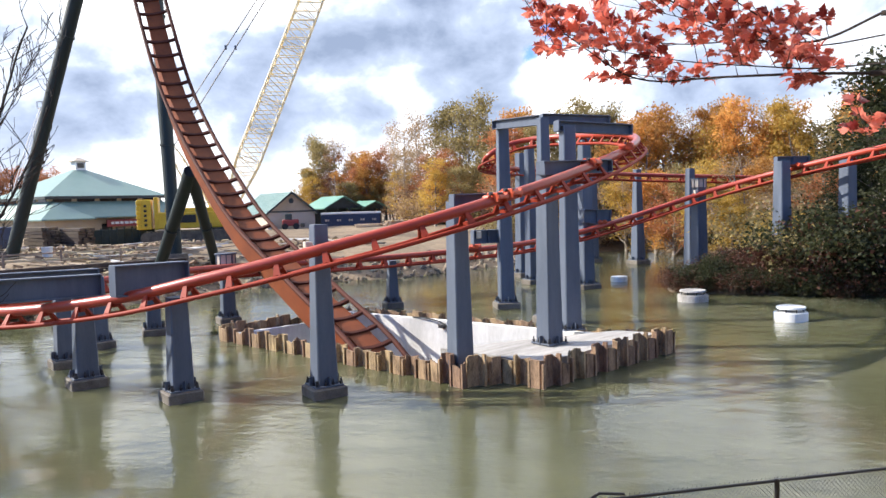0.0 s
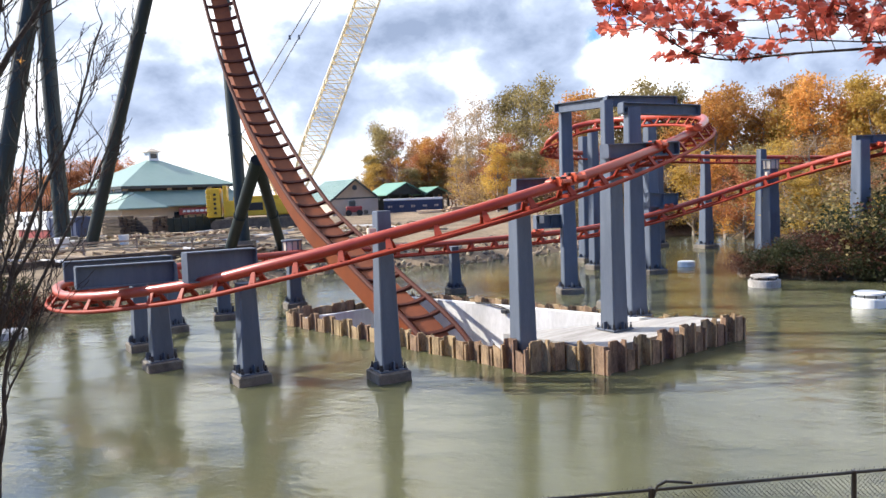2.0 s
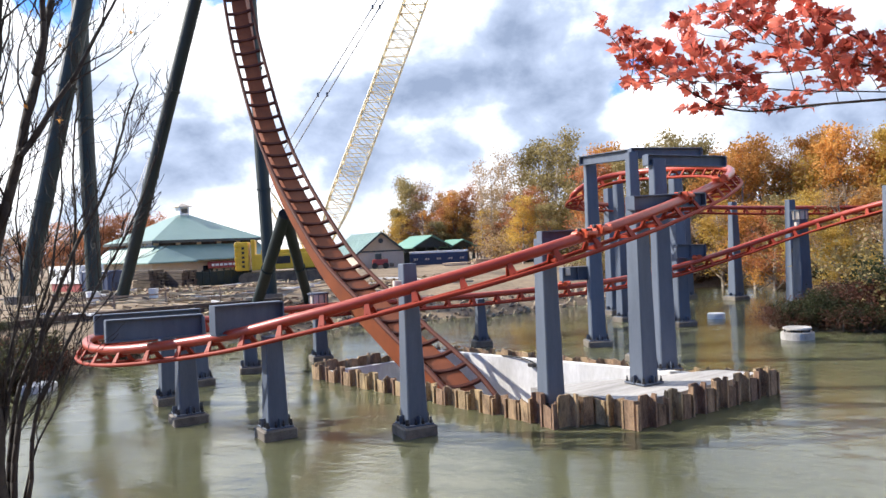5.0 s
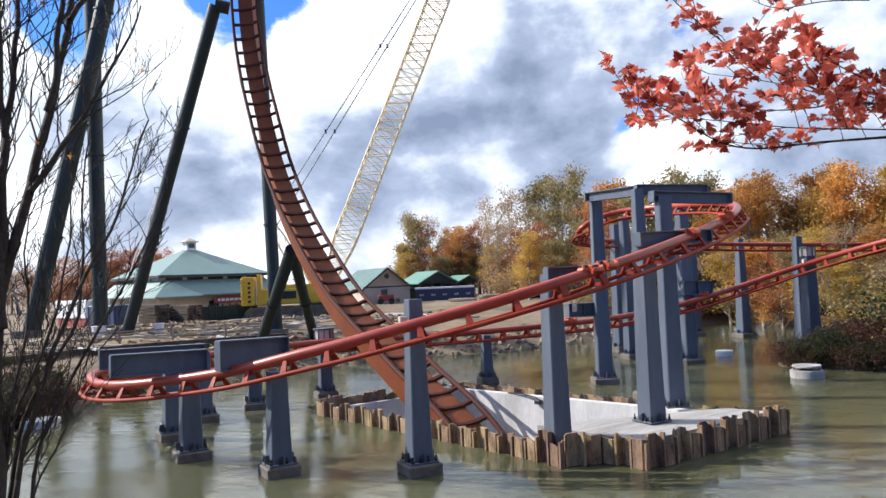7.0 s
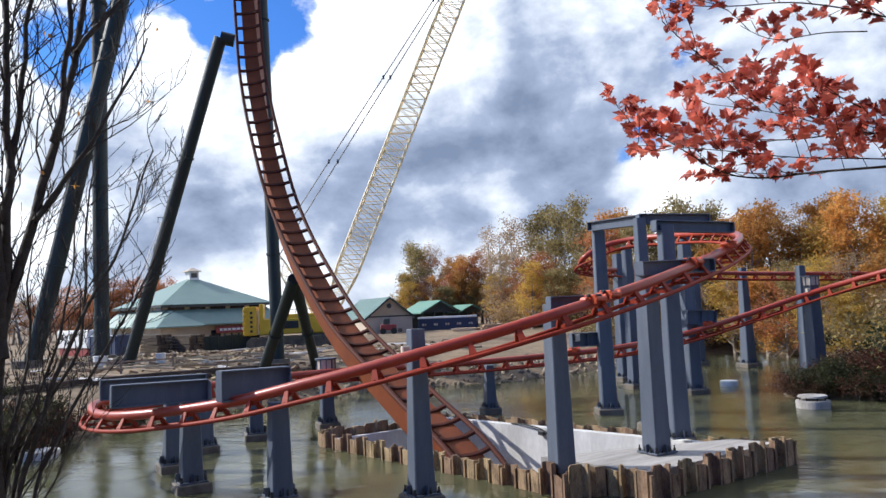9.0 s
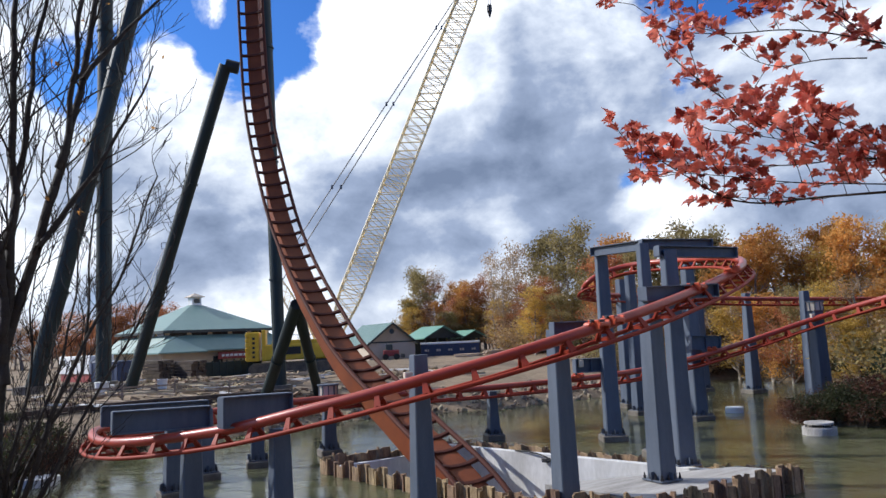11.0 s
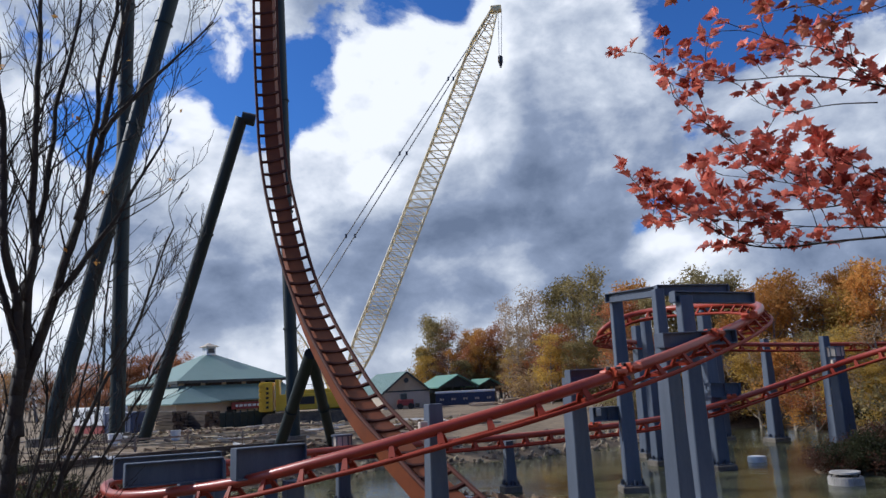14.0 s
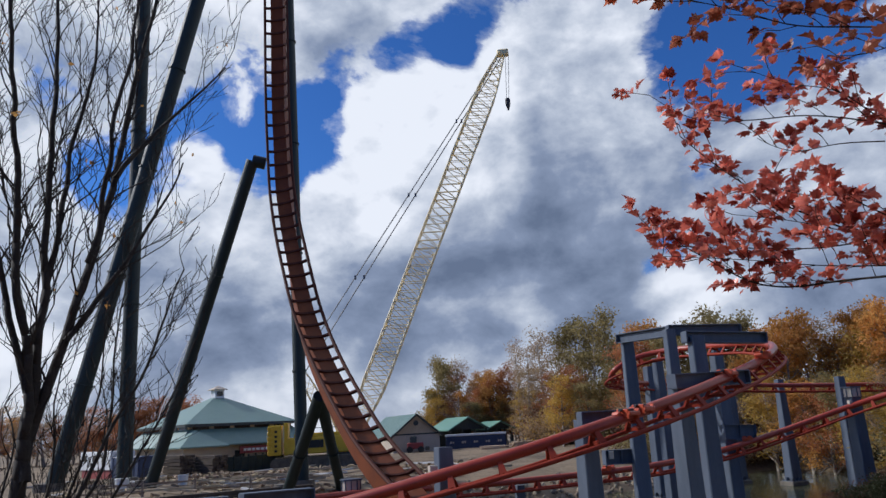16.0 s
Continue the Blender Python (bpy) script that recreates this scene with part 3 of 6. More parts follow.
def build_supports():
    # columns of the front run, left to right, then those of the tower and the far run
    column(-12.64, 25.63, 0, 3.14, 0.86, 0.66, 38)
    column(-15.10, 29.03, 0, 3.08, 0.80, 0.62, 40)
    column(-15.58, 33.00, 0, 3.20, 0.80, 0.60, 40)
    column(-8.54, 23.38, 0, 3.3, 0.80, 0.62, 38)
    column(-3.96, 23.43, 0, 5.46, 0.82, 0.52, 32)
    column(0.44, 24.75, 0.45, 6.06, 0.80, 0.60, 32, False, "tapered blue steel coaster support column bolted to the concrete deck")
    column(3.76, 26.92, 0.76, 6.95, 0.84, 0.64, 36, False, "wide tapered blue steel support column bolted to the concrete deck")
    column(5.02, 29.76, 0.76, 8.95, 0.80, 0.58, 14, False, "tall tapered blue steel support column on the deck's far edge")
    column(4.95, 36.30, 0, 10.0, 0.80, 0.52, 18)
    column(3.44, 41.92, 0, 10.4, 0.98, 0.68, 8)
    column(6.21, 59.08, 0, 9.80, 1.05, 0.70, 30)
    column(6.30, 53.70, 0, 10.0, 0.85, 0.62, 30)
    column(9.52, 49.89, 0, 10.2, 1.05, 0.70, 24)
    column(14.24, 70.74, 0, 9.0, 0.9, 0.7, 24)
    column(17.71, 67.76, 0, 8.58, 1.15, 0.62, 24)
    column(-14.35, 36.13, 0, 3.2, 0.80, 0.62, 24)
    column(-11.59, 39.23, 0, 3.10, 0.82, 0.66, 30)
    column(-3.11, 43.34, 0, 2.75, 0.74, 0.5, 24)
    column(17.56, 51.06, 0, 6.6, 1.05, 0.8, 20)
    column(19.56, 58.83, 0, 8.2, 1.0, 0.6, 20)
    column(21.15, 46.41, 0, 8.0, 1.1, 0.8, 20)
    column(24.85, 45.68, 0, 8.2, 1.0, 0.8, 20)
    # girders
    girder((-14.60, 23.89, 3.96), (-12.1, 25.92, 3.90), 0.78, 0.42, plain=True)
    girder((-17.01, 27.10, 3.90), (-13.81, 29.42, 3.84), 0.78, 0.42, plain=True)
    girder((-10.45, 23.25, 4.36), (-8.75, 24.95, 4.33), 1.0, 0.5, plain=True)
    girder((3.08, 41.89, 10.55), (5.3, 36.4, 10.2), 0.5, 0.45, plain=True)
    girder((4.9, 36.3, 10.2), (8.30, 37.08, 10.1), 0.5, 0.45, plain=True)
    girder((4.59, 29.65, 9.15), (7.83, 31.03, 9.04), 0.44, 0.4, plain=True)
    girder((3.50, 26.50, 7.40), (6.35, 28.55, 7.50), 0.5, 0.44, plain=True)
    girder((0.30, 24.45, 6.30), (2.10, 25.15, 6.30), 0.44, 0.44, plain=True)
    girder((9.3, 49.4, 5.35), (11.15, 49.77, 5.25), 0.9, 0.5)
    girder((20.84, 46.55, 8.3), (22.9, 46.72, 8.3), 0.5, 0.45)
    girder((3.3, 42.2, 4.45), (1.6, 41.6, 4.45), 0.75, 0.5)


build_supports()


# ---------------------------------------------------------------- red suspended coaster track
def build_red_track():
    line = [(25.1, 40.9, 8.54), (23.4, 44.8, 7.96), (21.2, 48.0, 7.28), (17.4, 50.6, 6.09), (13.3, 50.3, 4.88), (9.1, 48.7, 3.89), (6.0, 47.1, 3.44), (3.8, 45.8, 3.25), (0.7, 44.5, 3.11), (-2.6, 43.1, 3.00), (-6.0, 41.6, 2.95), (-9.7, 39.6, 3.02), (-12.6, 37.4, 3.02), (-14.2, 36.1, 2.97), (-16.1, 34.6, 2.87), (-17.7, 33.0, 2.75), (-18.7, 31.3, 2.72), (-18.8, 29.5, 2.74), (-17.9, 27.9, 2.68), (-16.8, 26.6, 2.63), (-14.7, 25.2, 2.75), (-12.3, 24.5, 3.00), (-9.8, 23.4, 3.38), (-7.7, 22.7, 3.85), (-5.7, 22.4, 4.26), (-3.8, 22.3, 4.71), (-1.7, 22.5, 5.18), (0.5, 23.0, 5.75), (2.2, 24.2, 6.21), (3.6, 25.4, 6.61), (5.7, 28.0, 7.29), (7.5, 31.1, 7.92), (9.1, 34.8, 8.62), (9.9, 38.8, 9.21), (9.8, 42.9, 9.68), (8.5, 47.2, 10.01), (6.1, 50.1, 10.16), (4.2, 50.3, 9.76), (3.0, 49.4, 9.05), (3.0, 51.9, 8.71), (4.5, 56.8, 8.60), (7.9, 60.5, 8.43), (12.7, 62.7, 8.20), (17.4, 63.6, 7.91), (24.0, 64.7, 7.62), (27.9, 65.3, 7.46)]
    track = tagged(empty("coaster_track"), "glossy red tubular suspended coaster track bending round the tower", "coaster track")
    pts = smoothed(spline(line, 0.5), 5)
    ups = [Vector((0, 0, 1))] * len(pts)
    part("spine_tube", sweep(bmesh.new(), pts, circle(0.175, 12), ups), RED, track, smooth=True)
    for s in (-0.42, 0.42):
        part("running_rail", sweep(bmesh.new(), pts, circle(0.072, 8, (s, -0.5)), ups), YOKE_RED, track, smooth=True)
    bm = bmesh.new()
    # a welded yoke: two tapered cheek plates from the spine down to the rails, and a cross plate
    for s in (-1, 1):
        top = [(s * 0.10, -0.07, -0.10), (s * 0.16, -0.07, -0.08), (s * 0.16, 0.07, -0.08), (s * 0.10, 0.07, -0.10)]
        foot = [(s * 0.36, -0.12, -0.50), (s * 0.43, -0.12, -0.48), (s * 0.43, 0.12, -0.48), (s * 0.36, 0.12, -0.50)]
        lo, hi = [bm.verts.new(p) for p in foot], [bm.verts.new(p) for p in top]
        bm.faces.new(hi)
        bm.faces.new(lo[::-1])
        for i in range(4):
            bm.faces.new((lo[i], lo[(i + 1) % 4], hi[(i + 1) % 4], hi[i]))
    box(bm, (0.78, 0.05, 0.10), pose(0, 0, -0.44))
    box(bm, (0.24, 0.16, 0.14), pose(0, 0, -0.19), 0.02)
    bmesh.ops.recalc_face_normals(bm, faces=bm.faces[:])
    me = bpy.data.meshes.new("track_bracket")
    bm.to_mesh(me)
    bm.free()
    me.materials.append(YOKE_RED)
    for i in range(3, len(pts) - 2, 3):
        d = pts[i + 1] - pts[i - 1]
        x = d.cross(Vector((0, 0, 1))).normalized()
        y = d.normalized()
        m = Matrix.Translation(pts[i]) @ Matrix((x, y, x.cross(y))).transposed().to_4x4()
        share("track_bracket", me, track, m)
    return track


build_red_track()


def hanger(at, turn, h=0.3):
    """A red clamp that hangs the track from a girder's end."""
    ob = tagged(empty("track_hanger", at, turn), "red steel clamp hanging the track from its girder", "track hanger", "red track hangers")
    part("saddle", box(bmesh.new(), (0.46, 0.62, 0.14), pose(0, 0, 0.06), 0.03), HANGER_RED, ob)
    for s in (-1, 1):
        part("cheek", box(bmesh.new(), (0.05, 0.5, h), pose(s * 0.21, 0, h / 2 - 0.1, 0, s * 8, 0), 0.015), HANGER_RED, ob)
        part("lug", box(bmesh.new(), (0.16, 0.3, 0.2), pose(s * 0.34, 0.12, 0.02, 0, s * 25, 0), 0.03), HANGER_RED, ob)
    part("pin", rod(bmesh.new(), (-0.36, 0, h * 0.55), (0.36, 0, h * 0.55), 0.05, sides=10), BOLT, ob)


for _at, _turn in (((1.75, 23.75, 6.1), 40), ((2.25, 24.2, 6.22), 42), ((5.6, 27.85, 7.32), 52), ((7.75, 31.2, 8.1), 65), ((10.6, 49.5, 4.4), 75), ((22.2, 46.6, 7.7), 110), ((1.9, 44.9, 3.3), 65)):
    hanger(_at, _turn)


# ---------------------------------------------------------------- brown-red dive track and its green legs
PLANE_AT, PLANE_WAY = Vector((-3.0, 31.0, 0.0)), Vector((-0.62, 0.7846, 0.0))


LEAN_LOW, LEAN_HIGH = -4, -34


def build_dive():
    curve = [(-0.1, 0.1), (2.0, 1.0), (4.2, 1.8), (7.6, 3.3), (12.4, 5.4), (16.0, 7.9), (19.8, 10.9), (23.4, 14.6), (26.3, 19.2), (28.0, 22.0), (28.2, 22.7), (29.6, 26.1), (29.6, 27.2), (30.4, 32.4), (30.7, 37.8), (30.9, 43.3)]
    curve = [(-3.4, -2.3)] + curve + [(curve[-1][0] + 0.2, curve[-1][1] + 8), (curve[-1][0] + 0.2, curve[-1][1] + 18)]
    pts = [PLANE_AT + PLANE_WAY * s + Vector((0, 0, z)) for s, z in curve]
    pts = smoothed(spline(pts, 0.625), 10)
    track = tagged(empty("dive_track"), "steep brown-red box spine coaster track diving into the trench", "coaster track")
    side = Vector((PLANE_WAY.y, -PLANE_WAY.x, 0))
    ups = []
    for i in range(len(pts)):
        d = (pts[min(i + 1, len(pts) - 1)] - pts[max(i - 1, 0)]).normalized()
        ups.append(side.cross(d).normalized() * (1 if side.cross(d).dot(Vector((-PLANE_WAY.x, -PLANE_WAY.y, 0.6))) > 0 else -1))
    for i in range(len(pts)):   # the track twists as it rises
        d = (pts[min(i + 1, len(pts) - 1)] - pts[max(i - 1, 0)]).normalized()
        u = max(0.0, min(1.0, (pts[i].z - 9.0) / 20.0))
        lean = LEAN_LOW + (LEAN_HIGH - LEAN_LOW) * u * u * (3 - 2 * u)
        ups[i] = Matrix.Rotation(radians(lean), 3, d) @ ups[i]
    gauge = 0.98
    prof = [(-0.54, -0.22), (0.54, -0.22), (0.50, -1.75), (-0.50, -1.75)]
    part("box_spine", sweep(bmesh.new(), pts, prof, ups), DIVE_RED, track)
    for s in (-gauge, gauge):
        part("rail", sweep(bmesh.new(), pts, circle(0.12, 10, (s, 0.0)), ups), DIVE_TIE, track, smooth=True)
    bm = bmesh.new()
    for s in (-1, 1):
        for a, b, h in (((0.0, -0.22), (0.5, -0.17), 0.14), ((0.5, -0.17), (gauge, -0.02), 0.17)):
            bar(bm, (s * a[0], 0, a[1]), (s * b[0], 0, b[1]), 0.2, h, 0.02)
    me = bpy.data.meshes.new("tie")
    bm.to_mesh(me)
    bm.free()
    me.materials.append(DIVE_TIE)
    for i in range(1, len(pts) - 1, 2):
        d = (pts[i + 1] - pts[i - 1]).normalized()
        x = d.cross(ups[i]).normalized()
        m = Matrix.Translation(pts[i]) @ Matrix((x, d, x.cross(d))).transposed().to_4x4()
        share("tie", me, track, m)

    def leg(path, r, label):
        ob = tagged(empty("green_support_leg"), label, "support leg", "green support legs")
        for a, b in zip(path, path[1:]):
            bm = rod(bmesh.new(), a, b, r, sides=20)
            part("tube", bm, GREEN, ob, smooth=False)
            n = (Vector(b) - Vector(a)).length
            if n > 8:
                for k in range(1, int(n // 11) + 1):
                    m = along(a, b) @ Matrix.Translation((0, 0, n * k / (n // 11 + 1)))
                    bm = bmesh.new()
                    bmesh.ops.create_cone(bm, cap_ends=True, segments=20, radius1=r * 1.16, radius2=r * 1.16, depth=0.14, matrix=m)
                    part("flange_joint", bm, GREEN, ob)
        g = Vector(path[-1])
        bm = bmesh.new()
        bmesh.ops.create_cone(bm, cap_ends=True, segments=16, radius1=r * 1.9, radius2=r * 1.8, depth=1.2, matrix=Matrix.Translation((g.x, g.y, ground_at(g.x, g.y) + 0.1)))
        part("footing", bm, CONCRETE, ob)
        return ob

    def down(p, q):
        """Carries the line from p through q down into the ground."""
        p, q = Vector(p), Vector(q)
        return tuple(p + (q - p) * ((p.z - 1.2) / (p.z - q.z)))
    leg([(-23.87, 57.22, 28.99), (-24.87, 56.79, 29.21), down((-24.87, 56.79, 29.21), (-36.20, 62.24, 3.15))], 0.52, "tall dark green tubular leg bracing the steep track")
    leg([(-34.31, 65.56, 54.29), down((-34.31, 65.56, 54.29), (-47.22, 64.58, 3.31))], 0.78, "thick leaning dark green tubular support leg")
    leg([(-42.58, 67.72, 57.05), down((-42.58, 67.72, 57.05), (-42.41, 67.83, 2.90))], 0.72, "thick upright dark green tubular support column")
    leg([(-22.9, 59.8, 52.0), down((-22.9, 59.8, 52.0), (-21.9, 60.1, 6.0))], 0.52, "tall upright dark green tubular column behind the steep track")
    leg([(-15.82, 46.91, 8.49), down((-15.82, 46.91, 8.49), (-21.56, 55.99, 1.95))], 0.42, "dark green tubular leg of the A-frame under the track")
    leg([(-15.82, 46.91, 8.49), down((-15.82, 46.91, 8.49), (-18.39, 59.21, 2.21))], 0.38, "dark green tubular leg of the A-frame under the track")


build_dive()


# ---------------------------------------------------------------- crawler crane
def lattice(bm, a, b, w0, w1, bay, r, side_hint, ends=2.0):
    """A four-chord lattice boom from a to b with zigzag lacing, tapering towards both ends."""
    a, b = Vector(a), Vector(b)
    d = (b - a).normalized()
    x = d.cross(side_hint).normalized()
    y = x.cross(d)
    n = (b - a).length
    count = round(n / bay)
    corners = []
    for i in range(count + 1):
        s = n * i / count
        w = w1 if ends * 2 < s < n - ends * 2 else w0 + (w1 - w0) * min(1.0, max(0.0, min(s, n - s) / (ends * 2)))
        c = a + d * s
        corners.append([c + x * (w / 2 * sx) + y * (w / 2 * sy) for sx, sy in ((-1, -1), (1, -1), (1, 1), (-1, 1))])
    for i in range(count):
        for k in range(4):
            rod(bm, corners[i][k], corners[i + 1][k], r, sides=6)
            k2 = (k + 1) % 4
            p, q = (corners[i][k], corners[i + 1][k2]) if i % 2 else (corners[i][k2], corners[i + 1][k])
            rod(bm, p, q, r * 0.55, sides=5)
            if r > 0.08:
                p, q = (corners[i][k2], corners[i + 1][k]) if i % 2 else (corners[i][k], corners[i + 1][k2])
                rod(bm, p, q, r * 0.45, sides=4)
            if i % 3 == 0:
                rod(bm, corners[i][k], corners[i][k2], r * 0.55, sides=5)
    return bm


def build_crane():
    cr = Vector((-29.00, 86.73, 2.50))
    foot, tip, hook, mast = Vector((-25.85, 88.29, 5.08)), Vector((-5.18, 99.87, 59.02)), Vector((-4.78, 99.89, 51.39)), Vector((-30.78, 84.57, 13.66))
    crane = tagged(empty("crawler_crane"), "yellow crawler crane with a tall pale lattice boom", "crane")
    view = Vector((foot.x, foot.y, 0)).normalized()
    right = Vector((view.y, -view.x, 0))
    turn = math.degrees(math.atan2(right.y, right.x))
    g = ground_at(foot.x, foot.y)
    part("boom", lattice(bmesh.new(), foot, tip, 0.9, 2.75, 1.25, 0.1, Vector((0.3, -1, 0.2)), 3.5), BOOM, crane, "pale yellow lattice boom")
    part("mast", lattice(bmesh.new(), foot + Vector((-1.6, 0, -0.2)), mast, 0.5, 1.2, 1.2, 0.07, Vector((0.3, -1, 0.2)), 1.0), BOOM, crane)
    for s in (-0.5, 0.5):
        bm = bmesh.new()
        off = right * s * 1.3
        rod(bm, mast + off, tip + off * 0.4, 0.075, sides=5)
        for k in (0.25, 0.5, 0.75):
            p = mast.lerp(tip, k) + off * (1 - 0.6 * k)
            box(bm, (0.22, 0.22, 0.5), Matrix.Translation(p))
        part("pendant_line", bm, CABLE, crane)
    for s in (-0.25, 0.25):
        part("hoist_line", rod(bmesh.new(), tip + Vector((0.8 + s, 0, 0)), hook + Vector((s * 0.6, 0, 0)), 0.035, sides=5), CABLE, crane)
    bm = box(bmesh.new(), (1.7, 0.9, 1.0), Matrix.Translation(tip + Vector((0.2, 0, 0.2))), 0.15)
    part("boom_head", bm, BOOM, crane)
    bm = box(bmesh.new(), (0.7, 0.5, 1.3), Matrix.Translation(hook), 0.2)
    bmesh.ops.create_cone(bm, cap_ends=True, segments=8, radius1=0.1, radius2=0.3, depth=0.7, matrix=Matrix.Translation(hook - Vector((0, 0, 0.9))))
    part("hook_block", bm, BOLT, crane)
    base = Matrix.Translation((foot.x, foot.y, g)) @ pose(0, 0, 0, 0, 0, turn)

    def local(name, size, at, mat, bevel=0.08, label=""):
        return part(name, box(bmesh.new(), size, base @ pose(*at), bevel), mat, crane, label)
    local("house", (8.6, 3.0, 1.9), (-3.2, 0, 2.55), YELLOW, 0.12, "yellow machinery house")
    local("house_roof", (6.2, 2.6, 0.5), (-3.6, 0, 3.7), YELLOW)
    local("cab", (1.9, 1.5, 2.0), (1.4, -1.6, 2.6), YELLOW, 0.15)
    local("cab_window", (1.3, 0.06, 1.0), (1.5, -2.37, 2.9), GLASS_DARK, 0.02)
    local("counterweight", (1.5, 3.2, 3.4), (-8.9, 0, 3.3), YELLOW, 0.06, "stacked yellow counterweight slabs")
    for k in range(6):
        local("counterweight_slab", (0.55, 3.3, 0.42), (-9.45, -0.05, 1.9 + 0.54 * k), YELLOW, 0.05)
    # black blocks stand for the shade in the gaps between slabs
    for k in range(5):
        local("slab_gap_shade", (0.3, 0.1, 0.28), (-8.75, -1.62, 2.1 + 0.54 * k), RUBBER, 0.02)
    local("grille", (2.6, 0.08, 0.9), (-4.6, -1.53, 2.7), RUBBER, 0.02)
    local("handrail", (6.0, 0.06, 0.06), (-3.6, -1.4, 4.5), BOLT, 0.01)
    for k in range(5):
        local("rail_post", (0.05, 0.05, 0.7), (-6.4 + 1.4 * k, -1.4, 4.2), BOLT, 0.01)
    local("winch_drum", (1.6, 1.8, 1.1), (-0.6, 0, 4.0), TRACK_STEEL, 0.2)
    local("counterweight_tower", (0.45, 2.6, 3.7), (-7.6, -0.2, 3.4), YELLOW, 0.05)
    local("turntable", (2.6, 2.6, 0.7), (-1.5, 0, 1.35), TRACK_STEEL)
    for s in (-1, 1):
        prof = []
        for k in range(28):
            a = 2 * math.pi * k / 28
            prof.append((4.4 * (1 if math.cos(a) > 0 else -1) + 0.62 * math.cos(a), 0.66 + 0.62 * math.sin(a)))
        bm = bmesh.new()
        lo = [bm.verts.new(base @ Vector((-4.2 + x, s * 2.6 - 0.6, z))) for x, z in prof]
        hi = [bm.verts.new(base @ Vector((-4.2 + x, s * 2.6 + 0.6, z))) for x, z in prof]
        bm.faces.new(lo)
        bm.faces.new(hi[::-1])
        for k in range(28):
            bm.faces.new((lo[k], hi[k], hi[(k + 1) % 28], lo[(k + 1) % 28]))
        for k in range(22):
            box(bm, (0.3, 1.25, 0.1), base @ pose(-8.5 + k * 0.41, s * 2.6, 1.3))
        bmesh.ops.recalc_face_normals(bm, faces=bm.faces[:])
        part("crawler_belt", bm, TRACK_STEEL, crane)


def far_boom():
    """The slender pale boom of another lift far behind the site, with a small platform at its tip."""
    foot, tip = Vector((-76.4, 129.1, 2.3)), Vector((-70.1, 132.6, 24.9))
    ob = tagged(empty("lift_boom"), "slender pale grey lattice boom far behind the site", "boom")
    part("lattice", lattice(bmesh.new(), foot, tip, 0.9, 1.5, 1.3, 0.075, Vector((0.3, -1, 0.2)), 3.0), WHITE, ob)
    part("platform", box(bmesh.new(), (2.0, 1.2, 0.25), Matrix.Translation(tip), 0.04), WHITE, ob)
    for s in (-0.9, 0.0, 0.9):
        part("rail_post", rod(bmesh.new(), tip + Vector((s, -0.5, 0.1)), tip + Vector((s, -0.5, 1.1)), 0.06, sides=6), CABLE, ob)
    part("hand_rail", rod(bmesh.new(), tip + Vector((-1.0, -0.5, 1.1)), tip + Vector((1.0, -0.5, 1.1)), 0.06, sides=6), CABLE, ob)
    part("foot_block", box(bmesh.new(), (2.2, 2.2, 1.2), Matrix.Translation((foot.x, foot.y, ground_at(foot.x, foot.y) + 0.4)), 0.1), WHITE, ob)


build_crane()
far_boom()


# ---------------------------------------------------------------- buildings behind the site
def quad_mesh(bm, *corners):
    bm.faces.new([bm.verts.new(c) for c in corners])


def hip_roof(bm, w, d, z0, z1, ridge=0.0, over=0.0, thick=0.18, inner=None):
    """A hipped roof: eaves w by d at z0, up to a ridge (or, with inner, to a smaller rectangle) at z1."""
    w, d = w / 2 + over, d / 2 + over
    iw, idp = inner if inner else (ridge / 2, 0.01)
    lo = [(-w, -d, z0), (w, -d, z0), (w, d, z0), (-w, d, z0)]
    hi = [(-iw, -idp, z1), (iw, -idp, z1), (iw, idp, z1), (-iw, idp, z1)]
    for i in range(4):
        j = (i + 1) % 4
        quad_mesh(bm, lo[i], lo[j], hi[j], hi[i])
        quad_mesh(bm, *[(x, y, z - thick) for x, y, z in (lo[j], lo[i], hi[i], hi[j])])
        quad_mesh(bm, lo[j], lo[i], *[(x, y, z - thick) for x, y, z in (lo[i], lo[j])])
    quad_mesh(bm, *hi)
    bmesh.ops.remove_doubles(bm, verts=bm.verts[:], dist=0.001)
    return bm


